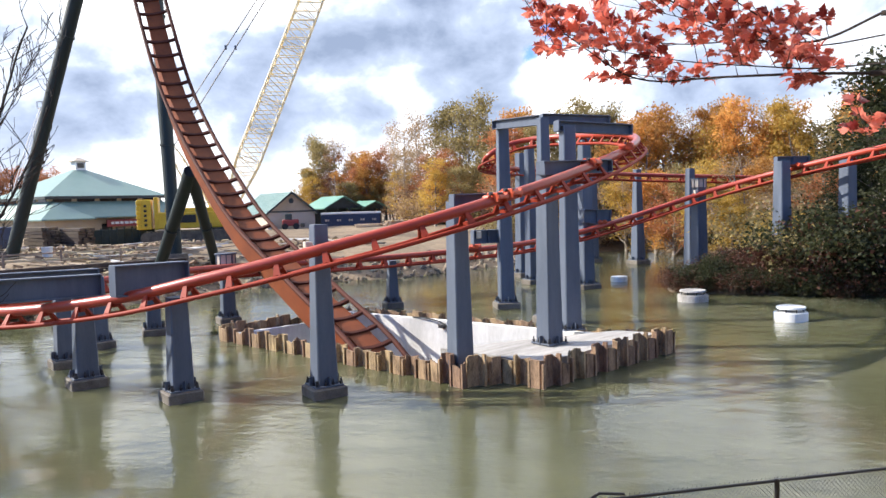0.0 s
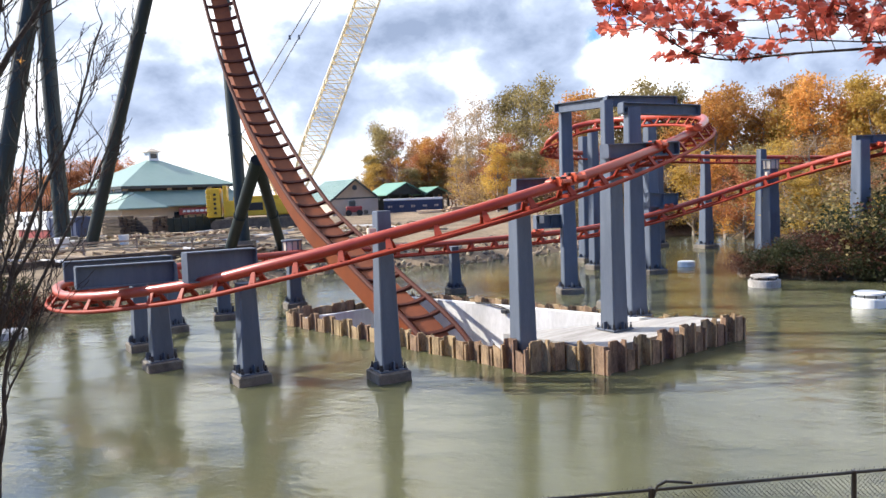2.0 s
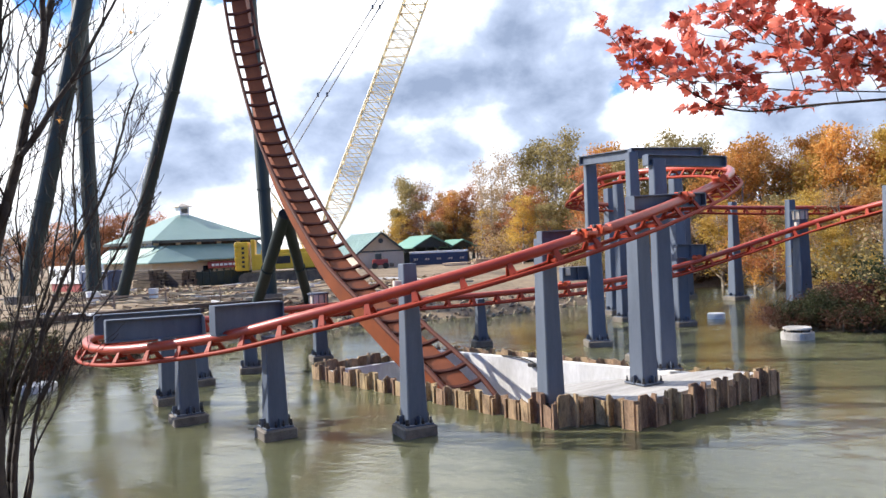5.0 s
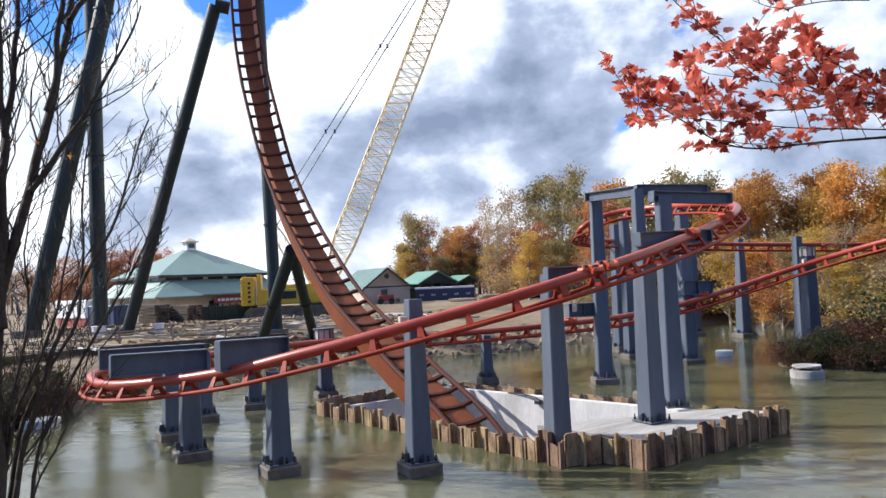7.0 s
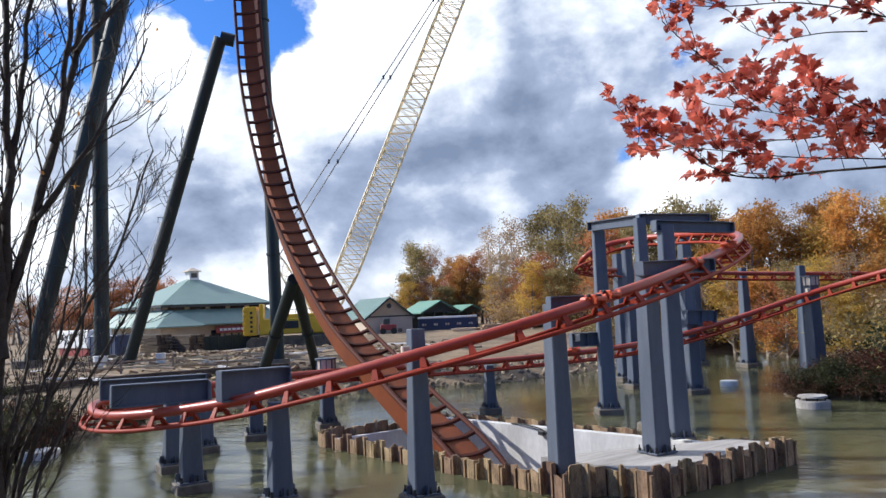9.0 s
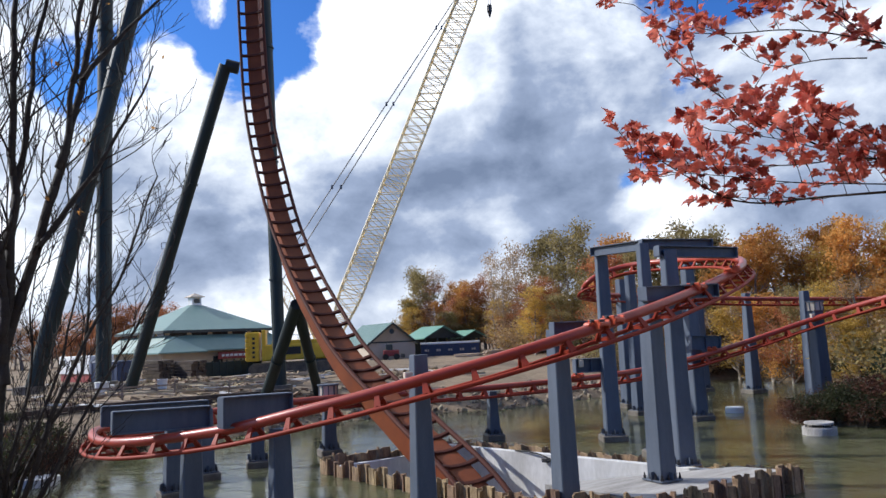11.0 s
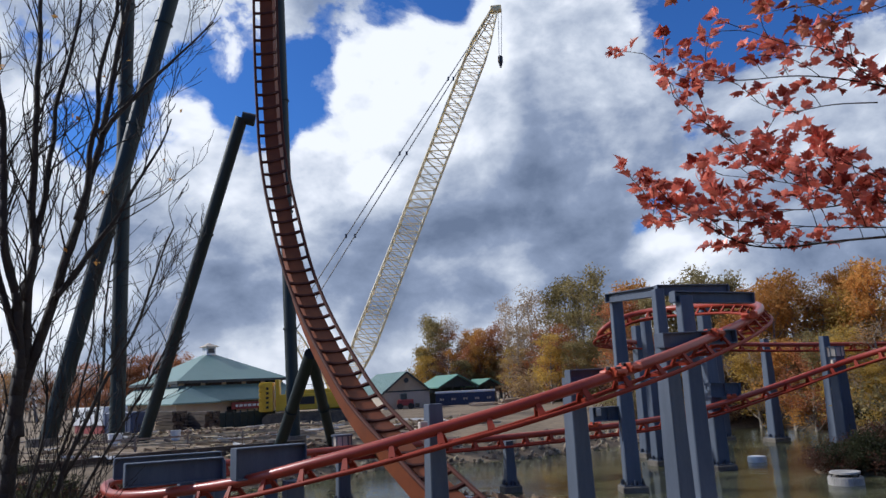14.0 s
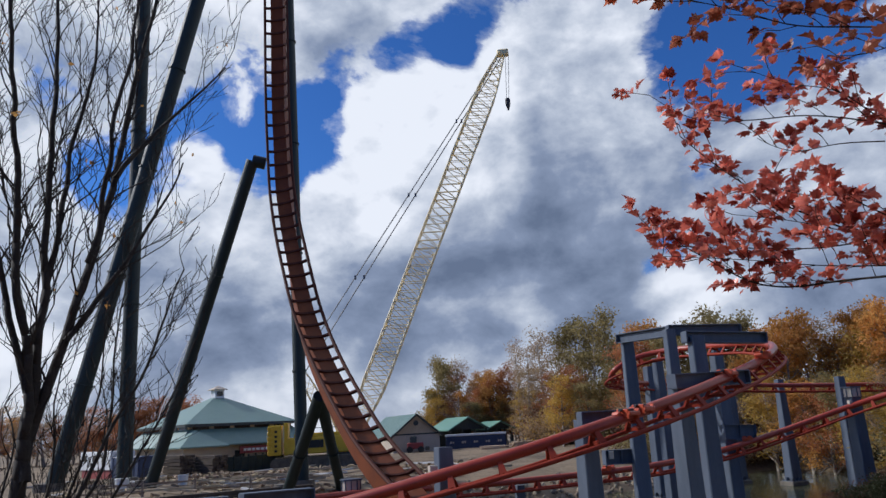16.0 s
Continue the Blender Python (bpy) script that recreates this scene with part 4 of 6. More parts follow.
def build_pavilion():
    ob = tagged(empty("pavilion", (-54.0, 110.8, 2.45), 51.7), "beige pavilion with a two-tier green metal hip roof and cupola", "building")
    s = 16.4
    part("wall", box(bmesh.new(), (s + 2.0, s + 2.0, 3.4), pose(0, 0, 1.6)), STUCCO, ob)
    part("upper_wall", box(bmesh.new(), (s, s, 2.2), pose(0, 0, 5.2)), STUCCO, ob)
    part("upper_roof", hip_roof(bmesh.new(), s, s, 6.05, 10.4, 0.6, 0.7), ROOF, ob)
    part("lower_roof", hip_roof(bmesh.new(), s + 2.0, s + 2.0, 3.15, 5.35, 0, 1.2, inner=(s / 2 + 0.02, s / 2 + 0.02)), ROOF, ob)
    for a in range(4):
        t = pose(0, 0, 0, 0, 0, 90 * a)
        fascia = box(bmesh.new(), (s + 1.5, 0.12, 0.4), t @ pose(0, -s / 2 - 0.72, 5.86))
        part("fascia", fascia, TRIM, ob)
        for k in range(5):
            w = part("clerestory_window", box(bmesh.new(), (2.3, 0.1, 0.8), t @ pose(-6.4 + 3.2 * k, -s / 2 - 0.03, 5.55)), GLASS_DARK, ob)
            part("window_frame", box(bmesh.new(), (2.5, 0.06, 1.0), t @ pose(-6.4 + 3.2 * k, -s / 2 - 0.0, 5.55)), TRIM, w)
    cup = part("cupola", box(bmesh.new(), (1.5, 1.5, 1.3), pose(0, 0, 10.7)), WHITE, ob)
    part("louvre", box(bmesh.new(), (1.0, 1.56, 0.7), pose(0, 0, 10.75)), GLASS_DARK, cup)
    part("cupola_roof", hip_roof(bmesh.new(), 1.7, 1.7, 11.4, 12.0, 0.1, 0.3, 0.08), WALL_WHITE, cup)
    # porch with its own small hip roof at the near corner
    part("porch_roof", hip_roof(bmesh.new(), 6.4, 6.4, 3.0, 5.2, 0.1, 0.3), ROOF, ob).matrix_local = pose(-s / 2 + 0.4, -s / 2 - 1.2, 0)
    part("porch_wall", box(bmesh.new(), (5.4, 5.4, 3.0), pose(-s / 2 + 0.4, -s / 2 - 1.2, 1.5)), STUCCO, ob)
    sign = part("sign_board", box(bmesh.new(), (7.2, 0.12, 1.0), pose(2.4, -s / 2 - 1.6, 2.2), 0.02), SIGN_RED, ob, "red sign board")
    rng = random.Random(3)
    x = -0.6
    while x < 5.2:
        n = rng.uniform(0.3, 0.75)
        part("letter_bar", box(bmesh.new(), (n, 0.04, 0.34), pose(x + n / 2, -s / 2 - 1.68, 2.2)), WHITE, sign)
        x += n + 0.18
    for k in range(3):
        part("wall_window", box(bmesh.new(), (1.5, 0.1, 1.3), pose(4 + 0.1 - 5 * k, -s / 2 - 1.03, 1.5)), GLASS_DARK, ob)


def build_shed():
    ob = tagged(empty("gable_shed", (-25.0, 122.4, 2.5), 32), "beige shed with a green metal gable roof", "building")
    w, n, e, r = 8.2, 15.0, 2.95, 6.15
    bm = bmesh.new()
    lo = [(-w / 2, 0, 0), (w / 2, 0, 0), (w / 2, n, 0), (-w / 2, n, 0)]
    hi = [(x, y, e) for x, y, _ in lo]
    for i in range(4):
        j = (i + 1) % 4
        quad_mesh(bm, lo[i], lo[j], hi[j], hi[i])
    part("wall", bm, WALL_WHITE, ob)
    for y in (0, n):
        bm = bmesh.new()
        quad_mesh(bm, (-w / 2, y, e), (w / 2, y, e), (0, y, r - 0.1))
        part("gable", bm, STUCCO, ob)
    for s in (-1, 1):
        bm = bmesh.new()
        a, b = Vector((s * (w / 2 + 0.45), 0, e - 0.35)), Vector((0, 0, r))
        for y0, y1 in ((-0.5, n + 0.5),):
            pts = [(a.x, y0, a.z), (a.x, y1, a.z), (b.x, y1, b.z), (b.x, y0, b.z)]
            quad_mesh(bm, *pts)
            quad_mesh(bm, *[(x, y, z - 0.16) for x, y, z in pts[::-1]])
            for i in range(4):
                j = (i + 1) % 4
                quad_mesh(bm, pts[j], pts[i], (pts[i][0], pts[i][1], pts[i][2] - 0.16), (pts[j][0], pts[j][1], pts[j][2] - 0.16))
        slope = part("roof_slope", bm, ROOF, ob)
        for k in range(1, 20):
            y = y0 + (y1 - y0) * k / 20
            part("seam", rod(bmesh.new(), (a.x, y, a.z + 0.02), (b.x, y, b.z + 0.02), 0.03, sides=4), ROOF, slope)
        bm = bar(bmesh.new(), (s * (w / 2 + 0.45), -0.54, e - 0.45), (0, -0.54, r - 0.1), 0.08, 0.3)
        part("barge_board", bm, TRIM, ob)
    bm = bmesh.new()
    bmesh.ops.create_cone(bm, cap_ends=True, segments=14, radius1=0.42, radius2=0.42, depth=0.12, matrix=pose(0, -0.04, 4.7, 90))
    part("round_vent", bm, TRIM, ob)
    part("trim_band", box(bmesh.new(), (w + 0.1, 0.1, 0.22), pose(0, -0.04, e)), TRIM, ob)


def build_open_shed():
    ob = tagged(empty("open_shed", (-17.2, 139.0, 2.5), 34), "open timber shelter with bright green metal gable roofs", "building")
    for x, w, z, r, n in ((-1.5, 8.4, 3.3, 5.5, 9.5), (5.2, 6.0, 3.1, 4.5, 7.0)):
        for s in (-1, 1):
            bm = bmesh.new()
            pts = [(x + s * w / 2, -0.4, z), (x + s * w / 2, n, z), (x, n, r), (x, -0.4, r)]
            quad_mesh(bm, *pts)
            quad_mesh(bm, *[(a, b, c - 0.2) for a, b, c in pts[::-1]])
            for i in range(4):
                j = (i + 1) % 4
                quad_mesh(bm, pts[j], pts[i], (*pts[i][:2], pts[i][2] - 0.2), (*pts[j][:2], pts[j][2] - 0.2))
            part("roof_slope", bm, ROOF2, ob)
        part("back_wall", box(bmesh.new(), (w * 0.9, 0.2, z), pose(x, n * 0.7, z / 2)), TRIM, ob)
        bm = bmesh.new()
        quad_mesh(bm, (x - w / 2 + 0.5, 0.3, z - 0.1), (x + w / 2 - 0.5, 0.3, z - 0.1), (x, 0.3, r - 0.25))
        part("gable", bm, TRIM, ob)
        for k in range(4):
            part("post", box(bmesh.new(), (0.25, 0.25, z), pose(x - w / 2 + 0.6 + k * (w - 1.2) / 3, 0, z / 2)), TRIM, ob)
    box_ob = tagged(empty("storage_container", (-16.3, 131.2, 2.45), 4), "long navy storage container with a pale top edge", "container")
    part("body", box(bmesh.new(), (10.3, 2.5, 2.2), pose(0, 0, 1.1), 0.05), CONTAINER, box_ob)
    part("top_rail", box(bmesh.new(), (10.4, 2.7, 0.34), pose(0, 0, 2.39), 0.03), WHITE, box_ob)
    for k in range(5):
        part("panel_mark", box(bmesh.new(), (0.7, 0.05, 0.35), pose(-4.1 + 2.05 * k, -1.27, 1.2)), WALL_WHITE, box_ob)
    for k in range(21):
        part("rib", box(bmesh.new(), (0.12, 0.06, 2.0), pose(-5 + 0.5 * k, -1.27, 1.05)), CONTAINER, box_ob)


build_pavilion()
build_shed()
build_open_shed()


# ---------------------------------------------------------------- site things
def lumber_stack(at, size, rows, layers, mat, turn, label, seed, jitter=0.05):
    rng = random.Random(seed)
    ob = tagged(empty("lumber_stack", at, turn), label, "lumber", "lumber stacks")
    n, d, h = size
    bm = box(bmesh.new(), (n, d / rows * 0.94, h / layers * 0.9), None, 0.01)
    me = bpy.data.meshes.new("board")
    bm.to_mesh(me)
    bm.free()
    me.materials.append(mat)
    for j in range(layers):
        for i in range(rows):
            share("board", me, ob, pose(rng.uniform(-jitter, jitter) * n, (i + 0.5) / rows * d - d / 2, (j + 0.5) * h / layers, 0, 0, rng.uniform(-1, 1) * jitter * 40))
    return ob


def site_clutter():
    p = Vector((-42.95, 81.36, 3.61))
    for k, (dx, h) in enumerate(((-1.2, 2.3), (2.4, 2.1))):
        lumber_stack((p.x + dx, p.y + 0.6 * k, ground_at(p.x, p.y)), (3.2, 2.0, h), 4, 6, DARK_WOOD, -26, "tall stack of dark weathered timbers on the ground", k)
    p = Vector((-7.21, 122.99, 2.50))
    lumber_stack((p.x, p.y, ground_at(p.x, p.y)), (4.2, 2.2, 0.9), 6, 4, FRESH, 20, "loose stack of fresh pinkish lumber on the bank", 7, 0.12)
    lumber_stack((p.x - 4.5, p.y - 3, ground_at(p.x, p.y)), (4.0, 2.0, 0.5), 6, 3, FRESH, -10, "low stack of fresh pinkish lumber on the bank", 8, 0.15)
    # scattered planks over the yard
    rng = random.Random(11)
    bm = box(bmesh.new(), (1.0, 0.28, 0.07), None, 0.008)
    me = bpy.data.meshes.new("plank")
    bm.to_mesh(me)
    bm.free()
    me.materials.append(LUMBER)
    pale = me.copy()
    pale.materials.clear()
    pale.materials.append(WHITE_CONCRETE)
    count = 0
    while count < 120:
        a, d = radians(rng.uniform(5, 38)), rng.uniform(58, 88)
        x, y = -math.sin(a) * d, math.cos(a) * d
        if a < radians(14) and rng.random() < 0.7:
            continue
        if float(shore_distance(np.array(x), np.array(y))) < 3.0:
            continue
        ob = new("plank", pale if rng.random() < 0.22 else me)
        n = rng.uniform(1.2, 4.2)
        ob.matrix_basis = pose(x, y, ground_at(x, y) + 0.1 + rng.uniform(0, 0.25), rng.uniform(-3, 3), rng.uniform(-5, 5), rng.uniform(-40, 40)) @ Matrix.Diagonal((n, rng.uniform(0.6, 1.4), rng.uniform(1, 2.5), 1))
        tagged(ob, "pale weathered plank lying on the trampled ground", "plank", "scattered planks")
        count += 1
    # dark hoarding before the pavilion
    a, b = Vector((-39.70, 84.10, 3.20)), Vector((-34.11, 87.59, 2.94))
    fence = tagged(empty("site_hoarding"), "dark green site hoarding of upright panels", "fence")
    for k in range(8):
        p, q = a.lerp(b, k / 8), a.lerp(b, (k + 1) / 8)
        g = ground_at(p.x, p.y)
        part("panel", bar(bmesh.new(), (p.x, p.y, g + 0.85 - 0.05), (q.x, q.y, g + 0.85 - 0.05), 0.12, 1.9, 0.03), HOARD, fence)
        part("post", box(bmesh.new(), (0.14, 0.2, 2.1), pose(p.x, p.y, g + 0.9)), HOARD, fence)
    # trailer, dumpster and loader
    p = Vector((-54.66, 83.74, 4.50))
    tr = tagged(empty("site_trailer", (p.x, p.y, ground_at(p.x, p.y)), -35), "white site trailer with a flat roof", "trailer")
    part("body", box(bmesh.new(), (9.0, 2.8, 2.1), pose(0, 0, 2.0), 0.06), WHITE, tr)
    for k in range(3):
        part("window", box(bmesh.new(), (1.0, 0.06, 0.7), pose(-3 + 2.8 * k, -1.42, 2.3)), GLASS_DARK, tr)
    part("skirt", box(bmesh.new(), (8.6, 2.4, 1.0), pose(0, 0, 0.5)), SIGN_RED, tr, "orange red lower skirt")
    p = Vector((-47.81, 78.60, 4.26))
    dp = tagged(empty("dumpster", (p.x, p.y, ground_at(p.x, p.y)), -30), "navy steel dumpster on the yard", "dumpster")
    part("tub", box(bmesh.new(), (6.0, 2.4, 2.4), pose(0, 0, 1.3), 0.08), CONTAINER, dp)
    for k in range(7):
        part("rib", box(bmesh.new(), (0.14, 2.52, 2.2), pose(-2.7 + 0.9 * k, 0, 1.3)), CONTAINER, dp)
    p = Vector((-24.70, 119.92, 2.50))
    ld = tagged(empty("loader", (p.x, p.y, ground_at(p.x, p.y)), 10), "small dull red loader parked by the shed", "loader")
    part("body", box(bmesh.new(), (2.6, 1.5, 1.0), pose(0, 0, 1.1), 0.12), SIGN_RED, ld)
    part("cab", box(bmesh.new(), (1.1, 1.3, 1.1), pose(-0.3, 0, 2.0), 0.1), TRIM, ld)
    part("bucket", box(bmesh.new(), (0.7, 1.8, 0.6), pose(1.9, 0, 0.6), 0.1), TRACK_STEEL, ld)
    for x in (-0.9, 0.9):
        for y in (-0.75, 0.75):
            bm = bmesh.new()
            bmesh.ops.create_cone(bm, cap_ends=True, segments=16, radius1=0.5, radius2=0.5, depth=0.35, matrix=pose(x, y, 0.5, 90))
            part("wheel", bm, RUBBER, ld)
    # rough timber rail along the yard
    rail = tagged(empty("timber_rail"), "rough grey timber rail fence along the yard", "fence")
    pts = [(-36.0, 52.0), (-32.5, 54.5), (-29.5, 57.0), (-26.0, 59.5), (-23.0, 62.0)]
    for a, b in zip(pts, pts[1:]):
        ga, gb = ground_at(*a), ground_at(*b)
        for z in (0.45, 0.95):
            part("rail", bar(bmesh.new(), (*a, ga + z), (*b, gb + z), 0.06, 0.14, 0.01), LUMBER, rail)
        part("post", box(bmesh.new(), (0.14, 0.14, 1.3), pose(*a, ga + 0.5), 0.01), LUMBER, rail)
    # timber crib wall on the left shore
    crib = tagged(empty("timber_crib_wall"), "dark weathered timber crib wall along the shore", "retaining wall")
    pts = [(-36.5, 34.0), (-33.6, 42.0), (-31.5, 47.0), (-28.0, 51.5), (-20.0, 57.0)]
    rng = random.Random(5)
    for a, b in zip(pts, pts[1:]):
        for k in range(7):
            part("timber", bar(bmesh.new(), (a[0] + rng.uniform(-0.06, 0.06), a[1], 0.1 + 0.36 * k), (b[0] + rng.uniform(-0.06, 0.06), b[1], 0.1 + 0.36 * k), 0.34 + rng.uniform(-0.05, 0.05), 0.33, 0.03), DARK_WOOD, crib)
        part("pile", box(bmesh.new(), (0.35, 0.35, 3.2), pose(*b, 0.8), 0.03), DARK_WOOD, crib)


site_clutter()


def float_drum(x, y, r, h, mat, label, posts=True):
    """A round pontoon with a rim and a lid raised on short posts."""
    ob = tagged(empty("pontoon", (x, y, -0.25)), label, "pontoon", "round pontoons")
    bm = bmesh.new()
    bmesh.ops.create_cone(bm, cap_ends=True, segments=32, radius1=r, radius2=r, depth=h + 0.25, matrix=pose(0, 0, (h + 0.25) / 2))
    bmesh.ops.bevel(bm, geom=[e for e in bm.edges if abs(e.verts[0].co.z - e.verts[1].co.z) < 0.01], offset=0.04, segments=2, affect="EDGES")
    part("drum", bm, mat, ob)
    if posts:
        for k in range(8):
            a = k * math.pi / 4
            part("post", rod(bmesh.new(), (0.78 * r * math.cos(a), 0.78 * r * math.sin(a), h + 0.2), (0.78 * r * math.cos(a), 0.78 * r * math.sin(a), h + 0.42), 0.03, sides=6), BOLT, ob)
        bm = bmesh.new()
        bmesh.ops.create_cone(bm, cap_ends=True, segments=32, radius1=r * 0.86, radius2=r * 0.84, depth=0.09, matrix=pose(0, 0, h + 0.45))
        part("lid", bm, mat, ob)


float_drum(16.31, 34.9, 0.76, 0.42, WHITE, "white round pontoon with a raised lid on the water")
# the darker deck concrete stands in for tree shade on this pale pontoon
float_drum(14.16, 42.3, 0.85, 0.40, DECK, "pale grey concrete pontoon with a raised rim, its shade put into a darker colour", True)
float_drum(12.6, 53.6, 0.6, 0.36, WHITE, "white round pontoon floating near the far shore", False)
_p = (-23.42, 32.47, 0.00)
float_drum(_p[0], _p[1], 0.85, 0.35, WHITE_CONCRETE, "pale grey low pontoon moored by the bank", False)


def small_site_things():
    post = tagged(empty("marker_post", (-13.6, 37.9, -0.3)), "white marker post standing in the water", "post")
    part("pipe", rod(bmesh.new(), (0, 0, 0), (0, 0, 1.15), 0.09, sides=12), WHITE, post)
    part("cap", rod(bmesh.new(), (0, 0, 1.15), (0, 0, 1.2), 0.105, sides=12), WHITE, post)
    for x, y, r, h in ((-38.6, 61.5, 0.6, 1.0), (-34.2, 63.8, 0.45, 0.8)):
        tub = tagged(empty("site_tub", (x, y, ground_at(x, y))), "white plastic tub on the yard", "tub", "white tubs")
        part("body", rod(bmesh.new(), (0, 0, 0), (0, 0, h), r * 0.85, r, sides=18), WHITE, tub)
        part("rim", rod(bmesh.new(), (0, 0, h), (0, 0, h + 0.06), r * 1.05, sides=18), WHITE, tub)
    for x, y, z, turn in ((-4.22, 22.95, 4.75, 30), (1.95, 41.5, 4.2, 10), (17.2, 50.6, 6.2, 20)):
        cab = tagged(empty("junction_box", (x, y, z), turn), "small grey junction box fixed to a column", "junction box", "junction boxes")
        part("case", box(bmesh.new(), (0.26, 0.18, 0.4), None, 0.015), WALL_WHITE, cab)
        part("lid", box(bmesh.new(), (0.22, 0.03, 0.34), pose(0, -0.1, 0), 0.008), WALL_WHITE, cab)
    rib = None
    for at in ((-11.59, 39.23, 3.1), (17.56, 51.06, 6.6)):
        drum = tagged(empty("splice_drum", at), "pale grey ribbed steel drum on top of a column", "drum", "splice drums")
        part("shell", rod(bmesh.new(), (0, 0, 0), (0, 0, 0.55), 0.5, sides=16), WALL_WHITE, drum)
        part("cover_plate", rod(bmesh.new(), (0, 0, 0.55), (0, 0, 0.63), 0.58, sides=16), BLUE, drum)
        for k in range(10):
            m = pose(0.5 * math.cos(k * math.pi / 5), 0.5 * math.sin(k * math.pi / 5), 0.27, 0, 0, 36 * k)
            if rib is None:
                rib = part("rib", box(bmesh.new(), (0.08, 0.05, 0.54)), BLUE, drum)
                rib.matrix_local = m
            else:
                share("rib", rib.data, drum, m)
    # a hose lying over the trench wall
    hose = tagged(empty("hose"), "black hose lying over the trench wall", "hose")
    pts = spline([(-1.6, 35.3, 0.61), (-0.9, 34.6, 0.64), (-0.2, 34.0, 0.5), (0.1, 33.7, 0.2), (0.2, 33.6, -0.6)], 0.15)
    part("tube", sweep(bmesh.new(), pts, circle(0.035, 8), [Vector((0, 0, 1)) if i < len(pts) - 6 else Vector((1, 0, 0.3)) for i in range(len(pts))]), RUBBER, hose, smooth=True)


small_site_things()


# ---------------------------------------------------------------- rocks on the shore
def build_rocks():
    rng = random.Random(21)
    verts, faces = [], []
    bm = bmesh.new()
    bmesh.ops.create_icosphere(bm, subdivisions=1, radius=1.0)
    base_v = [v.co.copy() for v in bm.verts]
    base_f = [[v.index for v in f.verts] for f in bm.faces]
    bm.free()
    n = len(POND)
    for i in range(n):
        a, b = Vector(POND[i]), Vector(POND[(i + 1) % n])
        if min(a.y, b.y) < 30 or min(a.x, b.x) > 12:
            continue
        length = (b - a).length
        for _ in range(int(length * 16)):
            p = a.lerp(b, rng.random())
            out = Vector((b.y - a.y, a.x - b.x)).normalized()
            s = rng.uniform(-0.6, 4.0)
            q = p + out * s
            if float(shore_distance(np.array(q.x), np.array(q.y))) < -0.7:
                q = p - out * s
            r = rng.uniform(0.07, 0.28) * (1 if rng.random() < 0.88 else 1.8)
            z = ground_at(q.x, q.y) + r * 0.25
            turn = Euler((rng.uniform(0, 6), rng.uniform(0, 6), rng.uniform(0, 6))).to_matrix()
            k = len(verts)
            for v in base_v:
                w = turn @ Vector((v.x * r * 1.2, v.y * r * 0.9, v.z * r * 0.65)) * rng.uniform(0.82, 1.12)
                verts.append((q.x + w.x, q.y + w.y, z + w.z))
            faces += [[k + j for j in f] for f in base_f]
    me = bpy.data.meshes.new("shore_rocks")
    me.from_pydata(verts, [], faces)
    me.materials.append(ROCK)
    tagged(new("shore_rocks", me), "grey broken rocks strewn along the far shore", "rocks", kind="stuff")


build_rocks()


def yard_rubble():
    """Broken wood, stones and scraps heaped over the yard."""
    rng = random.Random(52)
    verts, faces = [], []
    heaps = [(radians(rng.uniform(6, 36)), rng.uniform(58, 86), rng.uniform(0.8, 2.6)) for _ in range(40)]
    for a, d, spread in heaps:
        hx, hy = -math.sin(a) * d, math.cos(a) * d
        if float(shore_distance(np.array(hx), np.array(hy))) < 2.0:
            continue
        for _ in range(26):
            x, y = hx + rng.gauss(0, spread), hy + rng.gauss(0, spread * 0.8)
            n, w, h = rng.uniform(0.15, 0.9), rng.uniform(0.08, 0.3), rng.uniform(0.05, 0.22)
            m = pose(x, y, ground_at(x, y) + rng.uniform(0.03, 0.35), rng.uniform(-25, 25), rng.uniform(-25, 25), rng.uniform(0, 180))
            k = len(verts)
            for sx, sy, sz in ((-1, -1, -1), (1, -1, -1), (1, 1, -1), (-1, 1, -1), (-1, -1, 1), (1, -1, 1), (1, 1, 1), (-1, 1, 1)):
                verts.append(tuple(m @ Vector((sx * n * rng.uniform(0.35, 0.5), sy * w * 0.5, sz * h * 0.5))))
            faces += [tuple(k + i for i in f) for f in ((3, 2, 1, 0), (4, 5, 6, 7), (0, 1, 5, 4), (1, 2, 6, 5), (2, 3, 7, 6), (3, 0, 4, 7))]
    me = bpy.data.meshes.new("yard_rubble")
    me.from_pydata(verts, [], faces)
    me.materials.append(RUBBLE)
    tagged(new("yard_rubble", me), "brown grey rubble and scrap wood strewn over the yard", "rubble", kind="stuff")


yard_rubble()


# ---------------------------------------------------------------- trees
def tubes(segs, sides=5):
    """One mesh's worth of tapered tubes: segs holds (start, end, start radius, end radius)."""
    verts, faces = [], []
    ring = [(math.cos(2 * math.pi * k / sides), math.sin(2 * math.pi * k / sides)) for k in range(sides)]
    for a, b, r0, r1 in segs:
        d = (b - a).normalized()
        x = d.orthogonal().normalized()
        y = d.cross(x)
        k = len(verts)
        for c, r in ((a, r0), (b, r1)):
            verts += [tuple(c + x * (u * r) + y * (v * r)) for u, v in ring]
        faces += [(k + i, k + (i + 1) % sides, k + sides + (i + 1) % sides, k + sides + i) for i in range(sides)]
        faces.append(tuple(k + sides + i for i in range(sides)))
    return verts, faces


def raw_mesh(name, verts, faces, mat, smooth=False):
    me = bpy.data.meshes.new(name)
    me.from_pydata(verts, [], faces)
    me.materials.append(mat)
    if smooth:
        me.polygons.foreach_set("use_smooth", [True] * len(me.polygons))
    return me


